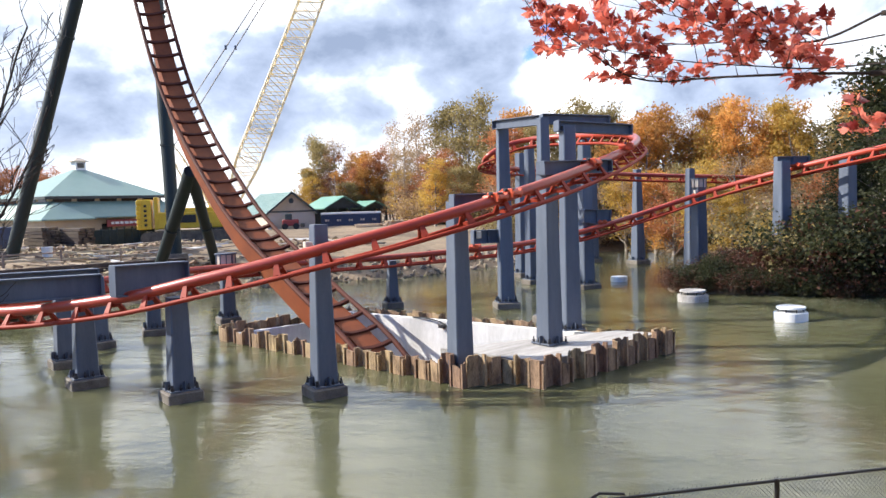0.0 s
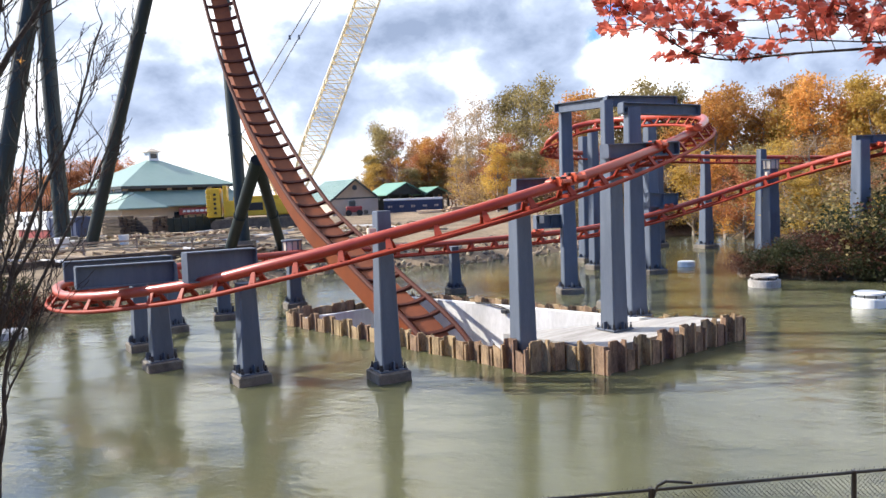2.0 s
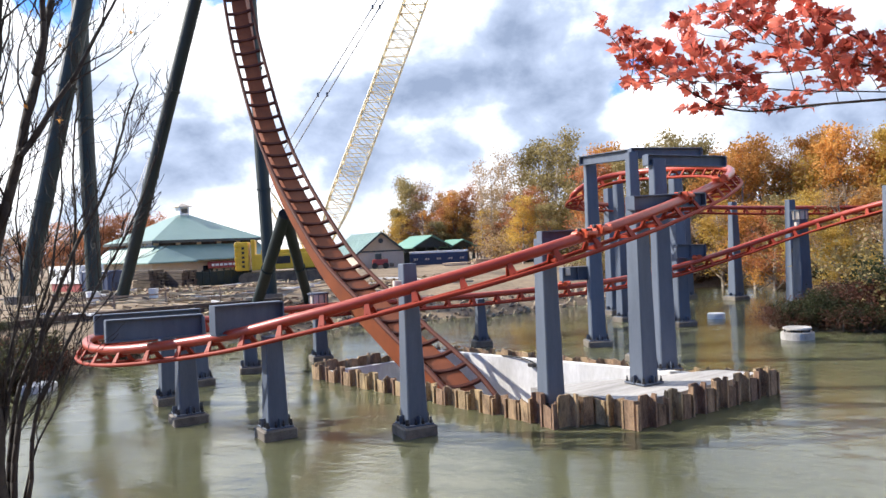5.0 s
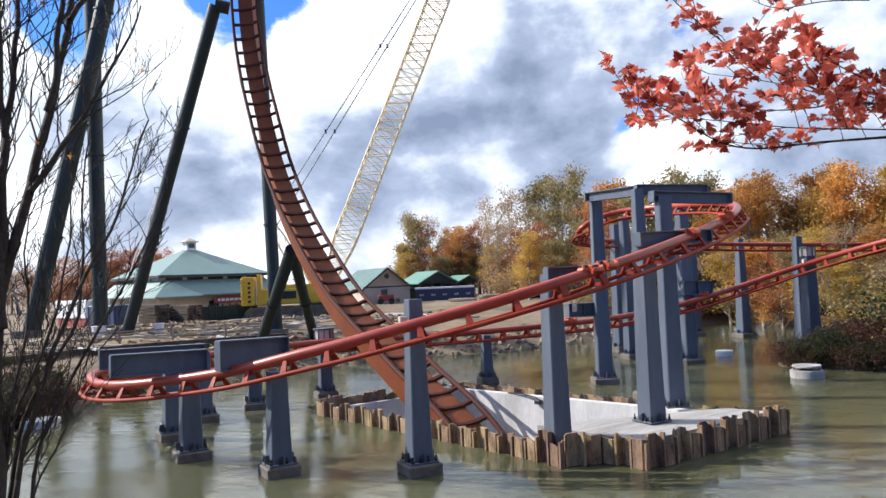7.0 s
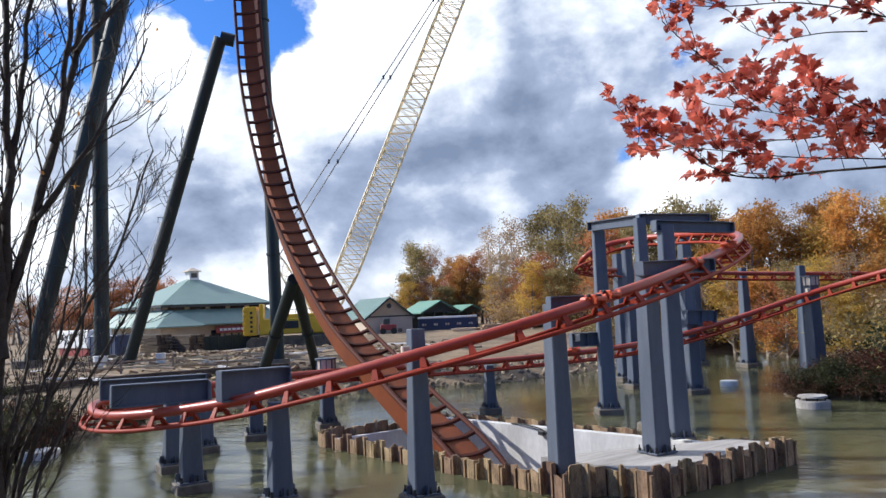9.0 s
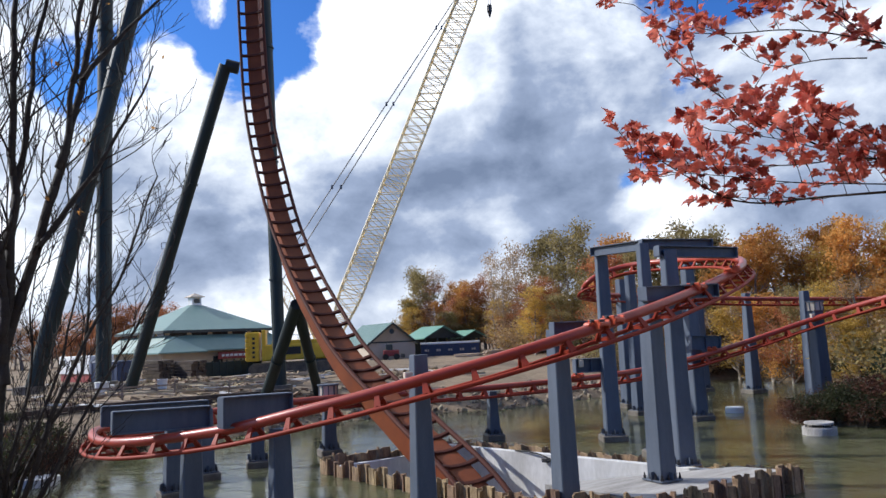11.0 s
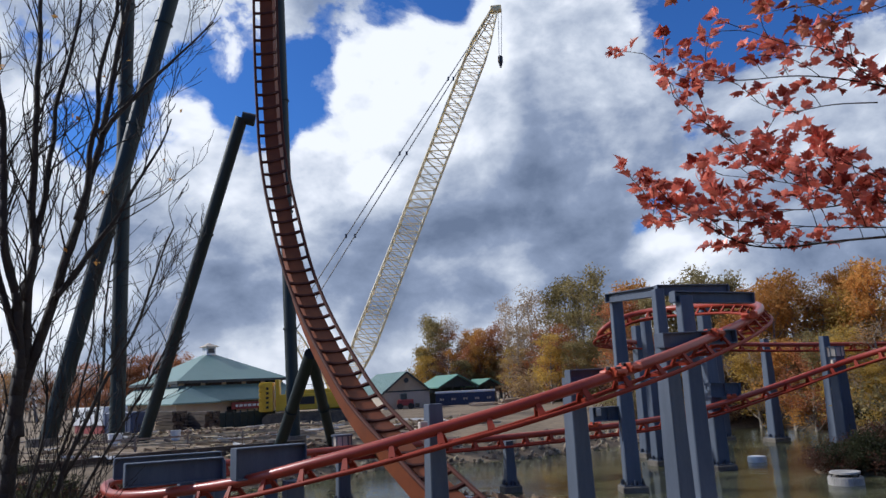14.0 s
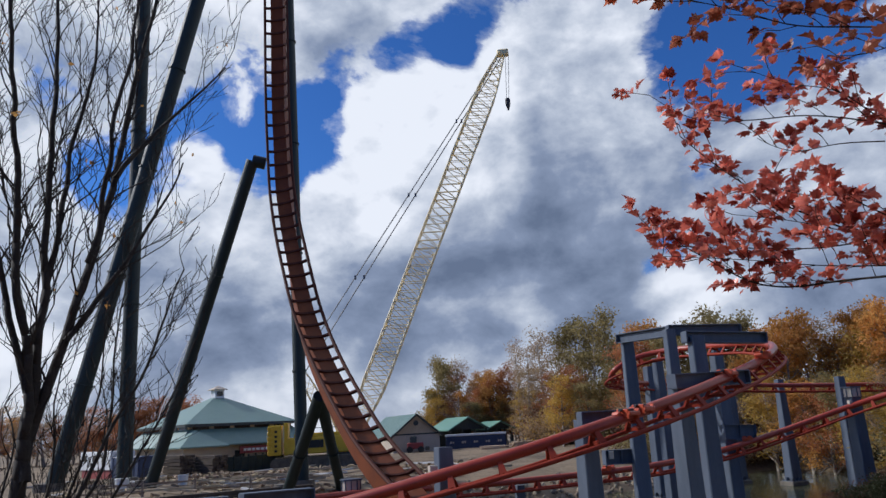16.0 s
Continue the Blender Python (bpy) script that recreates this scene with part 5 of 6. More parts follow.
def limb(rng, p, d, length, r, level, segs, tips, spread, lift, kids, shrink=0.68, wiggle=0.13, pieces=3):
    """Grows one limb in three bent pieces and, from it, the next order of limbs."""
    nodes = [p]
    for k in range(pieces):
        d = (d + Vector((rng.gauss(0, wiggle), rng.gauss(0, wiggle), rng.gauss(0, wiggle * 0.46) + lift))).normalized()
        q = p + d * (length / pieces)
        segs.append((p, q, r * (1 - 0.6 * k / pieces), r * (1 - 0.6 * (k + 1) / pieces)))
        p = q
        nodes.append(q)
    if level == 0:
        tips.append(p)
        tips.append(nodes[-2])
        return
    for k in range(kids):
        at = nodes[1 + (k % 3)].lerp(nodes[min(pieces, 2 + (k % 3))], rng.random())
        side = Vector((rng.gauss(0, 1), rng.gauss(0, 1), rng.gauss(0, 0.5)))
        side = (side - d * side.dot(d)).normalized()
        limb(rng, at, (d + side * spread).normalized(), length * shrink * rng.uniform(0.75, 1.15), r * 0.5, level - 1, segs, tips, spread, lift, kids, shrink, wiggle, pieces)


def leaf_cloud(rng, tips, count, size, scatter, corners=4):
    """Small bent leaf clumps scattered round the twig tips."""
    g = np.random.default_rng(rng.randrange(10 ** 6))
    t = np.array([tuple(p) for p in tips])
    c = t[g.integers(0, len(t), count)] + g.normal(0, 1, (count, 3)) * np.array(scatter)
    a = g.normal(0, 1, (count, 3))
    a /= np.linalg.norm(a, axis=1, keepdims=True)
    b = np.cross(a, g.normal(0, 1, (count, 3)))
    b /= np.linalg.norm(b, axis=1, keepdims=True)
    s = size * g.uniform(0.55, 1.35, (count, 1))
    n = np.cross(a, b)
    if corners == 3:
        tri = np.stack([c - a * s * 0.9 - b * s * 0.6, c + b * s * 0.8 + n * s * 0.2, c + a * s - b * s * 0.4], 1).reshape(-1, 3)
        return tri.tolist(), [(3 * i, 3 * i + 1, 3 * i + 2) for i in range(count)]
    quad = np.stack([c - a * s, c + b * s * 0.55 + n * s * 0.15, c + a * s, c - b * s * 0.55 + n * s * 0.15], 1).reshape(-1, 3)
    return quad.tolist(), [(4 * i, 4 * i + 1, 4 * i + 2, 4 * i + 3) for i in range(count)]


def tree_kind(seed, leaf, count, crown_low=0.3, spread=0.75, size=0.15, scatter=(0.44, 0.44, 0.38), kids=5, bark=None):
    """The trunk and crown meshes of a tree about 15 m tall."""
    rng = random.Random(seed)
    segs, tips = [], []
    p, d, r = Vector((0, 0, -0.4)), Vector((rng.gauss(0, 0.03), rng.gauss(0, 0.03), 1)).normalized(), 0.29
    pieces = 9
    for k in range(pieces):
        d = (d + Vector((rng.gauss(0, 0.05), rng.gauss(0, 0.05), 0.1))).normalized()
        q = p + d * 1.45
        segs.append((p, q, r, r * 0.86))
        p, r = q, r * 0.86
        u = (k + 1) / pieces
        if u > crown_low:
            for _ in range(3):
                a = rng.uniform(0, 2 * math.pi)
                out = Vector((math.cos(a), math.sin(a), rng.uniform(0.3, 1.0))).normalized()
                limb(rng, p - d * rng.uniform(0, 1.2), out, (1.15 - 0.62 * u) * 3.1 * rng.uniform(0.7, 1.2), r * 0.5, 1, segs, tips, spread, 0.06, kids)
    tips.append(p)
    trunk = raw_mesh("trunk", *tubes(segs, 4), bark or BARK, True)
    crown = raw_mesh("crown", *leaf_cloud(rng, tips, count, size, scatter, 3), LEAF[leaf])
    return trunk, crown


KINDS = {
    "olive": [tree_kind(s, "olive", 6800, 0.3, size=0.14) for s in (1, 2, 21)],
    "orange": [tree_kind(s, "orange", 7600, 0.2, size=0.15) for s in (3, 4)],
    "yellow": [tree_kind(s, "yellow", 6600, 0.12, size=0.14) for s in (5, 25)],
    "rust": [tree_kind(s, "rust", 5200, 0.15, size=0.14) for s in (6, 7)],
    "tan": [tree_kind(s, "tan", 2700, 0.25, 0.6, size=0.11) for s in (8, 9, 22)],
    "dark": [tree_kind(s, "dark", 9000, 0.1, size=0.15) for s in (10,)],
    "plum": [tree_kind(s, "plum", 2600, 0.2, size=0.11) for s in (12,)],
}
TREE_LABEL = {
    "olive": "tall broadleaf tree with thinning olive green leaves",
    "orange": "broadleaf tree in full orange autumn colour",
    "yellow": "small tree with golden yellow autumn leaves",
    "rust": "autumn tree with rust red thinning leaves",
    "tan": "nearly bare tree with thin tan leaves",
    "dark": "dark green tree by the water, shade put into its leaf colour",
    "plum": "nearly bare tree with plum brown twigs",
}


def plant(kind, x, y, height, rng, wide=1.0, name="tree"):
    trunk, crown = rng.choice(KINDS[kind])
    ob = tagged(empty(name, (x, y, ground_at(x, y) - 0.1), rng.uniform(0, 360)), TREE_LABEL[kind], "tree", kind + " trees")
    s = height / 14.0
    ob.scale = (s * wide, s * wide, s)
    for n, me in (("trunk", trunk), ("crown", crown)):
        o = new(n, me)
        o.parent = ob
    return ob


def forest():
    rng = random.Random(77)
    # degrees to the right of the first view's axis, distance, height, kind
    ridge = [(-10.0, 100, 13.2, "olive"), (-9.0, 108, 12.0, "rust"), (-7.7, 101, 12.6, "tan"), (-6.6, 104, 11.2, "orange"), (-5.6, 98, 10.6, "orange"), (-4.4, 102, 11.5, "rust"), (-3.5, 104, 14.2, "tan"), (-2.4, 108, 15.4, "tan"), (-1.7, 98, 15.6, "tan"), (-0.4, 104, 15.0, "tan"),
             (1.0, 99, 16.6, "olive"), (2.0, 95, 16.8, "olive"), (3.6, 103, 14.6, "olive"), (4.9, 107, 15.0, "rust"), (6.2, 110, 17.4, "orange"), (7.6, 104, 14.6, "olive"), (8.7, 107, 16.6, "olive"), (9.8, 106, 17.6, "olive"), (11.2, 103, 16.4, "olive"), (12.6, 106, 16.8, "olive"), (13.8, 98, 14.6, "orange"), (15.2, 95, 15.4, "orange"), (16.6, 99, 15.8, "orange"),
             (18.0, 101, 15.2, "tan"), (19.2, 96, 15.0, "yellow"), (20.6, 98, 15.6, "orange"), (21.8, 94, 15.6, "orange"), (23.2, 97, 15.2, "tan"), (24.6, 95, 14.6, "orange"), (26.0, 93, 14.8, "yellow"), (27.6, 92, 14.4, "olive"), (29.2, 90, 15.2, "orange"), (31.0, 92, 15.0, "orange"), (33.0, 90, 15.0, "olive"), (35.5, 90, 15.0, "olive")]
    for a, d, h, kind in ridge:
        far = 1.62 if a < -3.5 else 1.5 if a < -1.5 else 1.28 if a < 4 else 1.0
        a, d, h = radians(a), d * far, 4 + (h - 4) * far
        plant(kind, math.sin(a) * d, math.cos(a) * d, h, rng)
    # lower trees in front of them
    mid = [(-9.3, 97, 7.0, "yellow"), (-8.2, 95, 6.4, "orange"), (-7.0, 93, 6.5, "rust"), (-5.8, 92, 6.8, "orange"), (-4.8, 94, 8.0, "rust"), (-3.2, 93, 9.0, "tan"), (-1.6, 91, 8.0, "rust"), (-0.6, 88, 7.5, "yellow"), (0.5, 90, 9.0, "rust"), (1.6, 87, 7.0, "olive"), (3.0, 90, 9.0, "olive"), (4.3, 92, 8.0, "tan"), (5.6, 93, 9.0, "rust"), (7.0, 92, 8.5, "tan"), (8.5, 94, 9.5, "olive"), (10.0, 93, 9.0, "rust"), (11.4, 92, 9.0, "tan"),
           (12.6, 90, 9.5, "tan"), (13.8, 86, 10.0, "yellow"), (15.0, 84, 9.0, "tan"), (16.0, 82, 10.0, "orange"), (17.2, 80, 9.0, "rust"), (18.4, 78, 9.5, "olive"), (19.4, 74, 8.6, "yellow"), (20.6, 72, 8.0, "yellow"), (21.6, 68, 8.5, "tan"), (22.6, 66, 6.0, "yellow"), (23.6, 72, 8.0, "orange"), (24.8, 70, 7.5, "tan"), (26.2, 66, 7.5, "olive"), (27.6, 62, 7.0, "rust"), (29.0, 60, 7.5, "dark"), (31.0, 58, 9.0, "dark"), (33.5, 56, 10.0, "dark"), (21.4, 60, 5.2, "yellow"), (25.4, 60, 5.0, "tan"), (23.2, 62, 5.0, "tan"), (30.6, 70, 15.5, "dark"), (33.0, 68, 15.5, "dark")]
    for a, d, h, kind in mid:
        far = 1.68 if a < -3.5 else 1.5 if a < -1.2 else 1.3 if a < 4 else 1.0
        a, d, h = radians(a), d * far, h * far
        plant(kind, math.sin(a) * d, math.cos(a) * d, h, rng, 1.25)
    # low growth filling the wood's edge
    for k in range(44):
        a = radians(-10.2 + 15.4 * k / 43)
        d = rng.uniform(152, 166) if a < radians(-3.5) else rng.uniform(130, 150)
        plant(rng.choice(("rust", "orange", "tan", "olive", "rust", "yellow", "tan")), math.sin(a) * d, math.cos(a) * d, rng.uniform(5.5, 9.5), rng, 1.5)
    for k in range(34):
        a, d = radians(5.0 + 24 * k / 33), rng.uniform(88, 96)
        plant(rng.choice(("rust", "orange", "tan", "olive", "yellow", "tan")), math.sin(a) * d, math.cos(a) * d, rng.uniform(4.5, 8.0), rng, 1.5)
    for k in range(16):
        a, d = radians(12.0 + 1.5 * k), rng.uniform(103, 112)
        plant(rng.choice(("tan", "rust", "olive", "yellow")), math.sin(a) * d, math.cos(a) * d, rng.uniform(11.5, 14.0), rng, 1.5)
    # a bare tree and scrub beyond the sheds
    plant("plum", -22.0, 150.0, 11.0, rng, 1.3)
    plant("plum", -27.0, 155.0, 9.5, rng, 1.3)
    # unseen woods added on the bank behind the viewer to block sky light
    for k in range(15):
        a = radians(100 + 128 * k / 14)
        d = rng.uniform(10, 19)
        plant(rng.choice(("olive", "orange", "rust", "olive", "yellow")), math.sin(a) * d, math.cos(a) * d, rng.uniform(11, 15), rng, 1.3)
    # far woods past the site on the left
    for k in range(34):
        a = radians(-46 + 0.54 * k)
        d = rng.uniform(180, 215)
        plant(rng.choice(("rust", "tan", "rust", "tan", "orange")), math.sin(a) * d, math.cos(a) * d, rng.uniform(9, 14), rng, 1.6)


forest()


def shrub_mesh(seed, leaf, count, size, twigs=26):
    rng = random.Random(seed)
    segs, tips = [], []
    for _ in range(twigs):
        a = rng.uniform(0, 2 * math.pi)
        d = Vector((math.cos(a) * rng.uniform(0.2, 1.1), math.sin(a) * rng.uniform(0.2, 1.1), 1)).normalized()
        limb(rng, Vector((rng.gauss(0, 0.3), rng.gauss(0, 0.3), -0.15)), d, rng.uniform(0.9, 1.7), 0.02, 1, segs, tips, 0.7, 0.05, 3)
    return raw_mesh("brushwood", *tubes(segs, 4), BARK), raw_mesh("leaves", *leaf_cloud(rng, tips, count, size * 1.15, (0.28, 0.28, 0.25), 3), LEAF[leaf])


def shrubs():
    rng = random.Random(31)
    kinds = {"plum": shrub_mesh(1, "plum", 2400, 0.06), "dark": shrub_mesh(2, "dark", 3600, 0.065), "olive": shrub_mesh(3, "olive", 3000, 0.065), "yellow": shrub_mesh(4, "yellow", 2400, 0.06), "tan": shrub_mesh(5, "tan", 1900, 0.06)}
    words = {"plum": "plum brown thinning shrub on the bank, darkened as if shaded", "dark": "dark green shrub overhanging the water, darkened as if shaded", "olive": "olive green shrub on the far bank", "yellow": "shrub with golden autumn leaves", "tan": "dry tan shrub on the bank"}

    def put(kind, x, y, s):
        ob = tagged(empty("shrub", (x, y, ground_at(x, y) - 0.05), rng.uniform(0, 360)), words[kind], "shrub", kind + " shrubs")
        ob.scale = (s * 1.25, s * 1.25, s)
        for n, me in zip(("brushwood", "foliage"), kinds[kind]):
            o = new(n, me)
            o.parent = ob
    # the wooded point on the right
    for k in range(46):
        u = k / 45
        x, y = 16.0 + 20 * u + rng.uniform(-0.6, 0.8), 46.6 - 5.6 * u + rng.uniform(-0.6, 3.2)
        put(rng.choice(("plum", "plum", "plum", "dark") if u < 0.2 else ("dark", "dark", "olive", "plum", "plum", "dark")), x, y, rng.uniform(0.55, 0.95) if u < 0.25 else rng.uniform(0.9, 1.8))
    for k in range(44):
        u = k / 43
        x = 14.6 + 20 * u
        y = (46.9 - 0.51 * (x - 14.6) if x < 19.6 else 44.2 - 0.29 * (x - 19.6)) + rng.uniform(-0.75, 0.2)
        put(rng.choice(("plum", "dark") if u < 0.2 else ("dark", "dark", "plum")), x, y, rng.uniform(0.45, 0.75))
    for _ in range(40):
        x, y = rng.uniform(20, 45), rng.uniform(47, 66)
        if x < 17 + (y - 47) * 0.5:
            continue
        if float(shore_distance(np.array(x), np.array(y))) > 0.6:
            put(rng.choice(("plum", "tan", "olive", "dark", "yellow", "tan")), x, y, rng.uniform(1.0, 1.9))
    # the far bank under the trees
    for _ in range(75):
        a, d = radians(rng.uniform(-9, 24)), rng.uniform(74, 92)
        x, y = math.sin(a) * d, math.cos(a) * d
        if float(shore_distance(np.array(x), np.array(y))) > (1.5 if a > radians(5) else 99):
            put(rng.choice(("olive", "tan", "tan", "yellow", "plum")), x, y, rng.uniform(0.9, 2.0))
    for _ in range(34):
        y = rng.uniform(27, 43)
        x = -25.2 - (0.35 * (y - 38) if y < 38 else -0.42 * (y - 38)) - rng.uniform(-0.2, 2.2)
        if float(shore_distance(np.array(x), np.array(y))) > -0.1:
            put(rng.choice(("dark", "plum", "dark", "plum")), x, y, rng.uniform(0.4, 0.75))
    # brush before the far wood
    for _ in range(34):
        a, d = radians(rng.uniform(-1.8, 4.6)), rng.uniform(122, 131)
        put(rng.choice(("tan", "olive", "tan", "yellow", "plum")), math.sin(a) * d, math.cos(a) * d, rng.uniform(1.5, 2.5))
    # the left bank
    for _ in range(26):
        x, y = rng.uniform(-40, -24.5), rng.uniform(28, 42)
        if float(shore_distance(np.array(x), np.array(y))) > 0.2:
            put(rng.choice(("dark", "plum", "plum", "dark")), x, y, rng.uniform(0.3, 0.6))


shrubs()


# ---------------------------------------------------------------- near bank: bare tree, wire fence, grass, maple
def bare_plant(name, label, category, seed, stems, twig, leaves, twigs):
    """A leafless plant: stems as (radius, points of offset to the right and height), each with upswept twigs."""
    rng = random.Random(seed)
    root = Vector((-5.89, 6.81, 0.0))
    ob = tagged(empty(name, tuple(root)), label, category)
    right = Vector((root.y, -root.x, 0)).normalized()
    back = Vector((root.x, root.y, 0)).normalized()
    fine = []
    for r, line in stems:
        thick = r >= 0.1
        deep = 0.0 if thick else rng.uniform(-0.25, 0.35)
        n = len(line)
        pts = [right * a + back * (deep * i / n + (rng.gauss(0, 0.04) if i else 0)) + Vector((0, 0, z)) for i, (a, z) in enumerate(line)]
        pts = smoothed([p + Vector((rng.gauss(0, 0.022), rng.gauss(0, 0.022), 0)) for p in spline(pts, 0.2)], 1)
        n = len(pts)
        segs = []
        for k, (a, b) in enumerate(zip(pts, pts[1:])):
            r0, r1 = r * (1 - (0.58 if thick else 0.8) * k / n), r * (1 - (0.58 if thick else 0.8) * (k + 1) / n)
            segs.append((a, b, r0, r1))
            if k < (7 if b.z < 5.2 else 2):
                continue
            for _ in range(rng.choice(twigs if r < 0.09 else (0, 0, 0, 1))):
                turn = rng.uniform(0, 2 * math.pi)
                out = right * math.cos(turn) + back * (0.7 * math.sin(turn))
                d = ((b - a).normalized() + out * rng.uniform(0.4, 0.75)).normalized()
                limb(rng, b, d, twig * rng.uniform(0.6, 1.35) * (1.1 - 0.45 * k / n), max(0.007, min(0.013, r1 * 0.4)), 2, fine, [], 0.5, 0.11, 3, 0.66, 0.2, 4)
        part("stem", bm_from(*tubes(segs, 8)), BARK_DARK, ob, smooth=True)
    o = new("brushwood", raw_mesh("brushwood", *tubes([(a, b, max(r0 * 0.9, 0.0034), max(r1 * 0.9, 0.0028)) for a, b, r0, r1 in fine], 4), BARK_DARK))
    o.parent = ob
    tagged(o, kind="stuff")
    if leaves:
        v, f = leaf_cloud(rng, [s[1] for s in fine[::97]], leaves, 0.045, (0.05, 0.05, 0.05))
        o = new("leaf_remnants", raw_mesh("leaf_remnants", v, f, LEAF["orange"]))
        o.parent = ob
        tagged(o, kind="stuff")


def bare_growth():
    low = ground_at(-5.89, 6.81) - 0.15
    bare_plant("bare_tree", "leafless tree with dark upswept limbs and many fine twigs", "tree", 8, [
        (0.12, [(0.42, low), (0.36, 4.2), (0.39, 5.58), (0.43, 6.14), (0.46, 6.9), (0.48, 7.4)]),
        (0.052, [(0.43, 6.2), (0.42, 6.6), (0.29, 7.55), (0.2, 8.42), (0.08, 9.58), (-0.06, 10.95), (-0.21, 12.39)]),
        (0.05, [(0.44, 6.3), (0.49, 7.68), (0.47, 8.64), (0.49, 10.01), (0.45, 11.09), (0.44, 12.64)]),
        (0.06, [(0.41, 5.7), (0.5, 6.25), (0.74, 7.14), (0.94, 8.03), (1.16, 9.07), (1.35, 10.41), (1.51, 11.38), (1.75, 13.13)]),
        (0.036, [(0.48, 7.56), (0.61, 8.33), (0.67, 9.34), (0.85, 10.3), (0.88, 11.83)]),
        (0.035, [(0.74, 7.14), (1.05, 7.58), (1.38, 8.2), (1.8, 9.01), (1.99, 9.55)]),
        (0.036, [(0.91, 8.03), (1.05, 8.85), (1.08, 9.77), (1.26, 10.85), (1.32, 12.3)]),
        (0.04, [(0.41, 6.6), (0.11, 7.79), (-0.18, 8.89), (-0.38, 10.17)]),
        (0.032, [(1.16, 9.07), (1.55, 9.67), (1.94, 10.15), (2.35, 10.71)]),
    ], 1.0, 46, (0, 1, 1, 1))
    bare_plant("bare_shrub", "leafless many-stemmed shrub with fine dark twigs", "shrub", 19, [
        (0.04, [(0.45, low), (0.62, 4.3), (0.84, 5.1), (1.08, 5.87), (1.56, 6.76), (1.84, 7.62), (2.05, 8.18)]),
        (0.035, [(0.4, low), (0.55, 4.4), (0.9, 5.2), (1.19, 5.86), (1.29, 6.83), (1.36, 7.93)]),
        (0.03, [(0.35, low), (0.5, 4.5), (0.8, 5.3), (1.02, 5.99), (1.1, 6.83), (1.15, 7.33)]),
        (0.03, [(0.55, low), (0.75, 4.3), (1.05, 5.0), (1.37, 5.67), (1.87, 6.5), (2.14, 7.36)]),
        (0.03, [(0.3, low), (0.5, 4.7), (0.72, 5.71), (0.69, 6.47), (0.74, 7.07)]),
        (0.03, [(0.2, low), (0.3, 4.4), (0.25, 5.56), (0.32, 6.14), (0.2, 6.49)]),
        (0.022, [(0.5, low), (0.72, 4.0), (1.0, 4.5), (1.25, 5.3)]),
    ], 0.75, 0, (0, 1, 1, 1))


def bm_from(verts, faces):
    bm = bmesh.new()
    vs = [bm.verts.new(v) for v in verts]
    for f in faces:
        bm.faces.new([vs[i] for i in f])
    return bm


bare_growth()


def wire_fence():
    """A chain link fence with black coated posts and top rail along the near bank."""
    pts = [(-9.4, 7.4), (-6.6, 7.95), (-3.82, 8.5), (-1.03, 9.05), (1.76, 9.60), (4.55, 10.15), (7.35, 10.7), (10.1, 11.25)]
    fence = tagged(empty("chain_link_fence"), "black coated chain link fence on the near bank", "fence")
    top = 2.0
    for i, (x, y) in enumerate(pts):
        g = ground_at(x, y)
        part("post", rod(bmesh.new(), (x, y, g - 0.1), (x, y, top + 0.03), 0.034, sides=10), BLACK_COAT, fence)
    wires = []
    for a, b in zip(pts, pts[1:]):
        a3, b3 = Vector((*a, top)), Vector((*b, top))
        part("top_rail", rod(bmesh.new(), a3, b3, 0.022, sides=10), BLACK_COAT, fence)
        n = (b3 - a3).length
        d = (b3 - a3) / n
        h = top - 0.72
        count = int((n + h) / 0.07)
        for k in range(count):
            s = k * 0.07
            for flip in (0, 1):
                u0, u1 = s - h, s
                z0, z1 = (top - h, top) if not flip else (top, top - h)
                lo, hi = max(u0, 0), min(u1, n)
                if hi <= lo:
                    continue
                f0, f1 = (lo - u0) / h, (hi - u0) / h
                p, q = a3 + d * lo, a3 + d * hi
                p.z, q.z = z0 + (z1 - z0) * f0, z0 + (z1 - z0) * f1
                wires.append((p, q, 0.0024, 0.0024))
            if s < n:
                p = a3 + d * s
                wires.append((p, p + Vector((0, 0, 0.055)) + d * 0.012, 0.0024, 0.0024))
    o = new("wire_mesh", raw_mesh("wire_mesh", *tubes(wires, 4), BLACK_COAT))
    o.parent = fence
    # a bent stay at the gate post
    bm = bmesh.new()
    g = [Vector((1.80, 9.58, 1.2)), Vector((1.78, 9.58, 1.9)), Vector((1.84, 9.59, 2.06)), Vector((1.96, 9.62, 2.11)), Vector((2.3, 9.69, 2.06))]
    for a, b in zip(g, g[1:]):
        rod(bm, a, b, 0.02, sides=8)
    part("bent_stay", bm, BLACK_COAT, fence)


wire_fence()


def grass():
    rng = random.Random(17)
    verts, faces = [], []
    for _ in range(5200):
        x, y = rng.uniform(-13, 13), rng.uniform(8.6, 12.6)
        s = float(shore_distance(np.array(x), np.array(y)))
        if s < 0.05 or s > 3:
            continue
        g = ground_at(x, y)
        h, a, w = rng.uniform(0.08, 0.25), rng.uniform(0, 6.28), rng.uniform(0.008, 0.02)
        bx, by = math.cos(a), math.sin(a)
        k = len(verts)
        lean = rng.uniform(0.05, 0.3)
        verts += [(x - by * w, y + bx * w, g - 0.02), (x + by * w, y - bx * w, g - 0.02), (x + bx * lean * h * 0.5 + by * w * 0.6, y + by * lean * h * 0.5 - bx * w * 0.6, g + h * 0.6), (x + bx * lean * h, y + by * lean * h, g + h)]
        faces += [(k, k + 1, k + 2), (k, k + 2, k + 3)]
    tagged(new("grass", raw_mesh("grass", verts, faces, GRASS)), "dry yellow green grass on the near bank", "grass", kind="stuff")


grass()


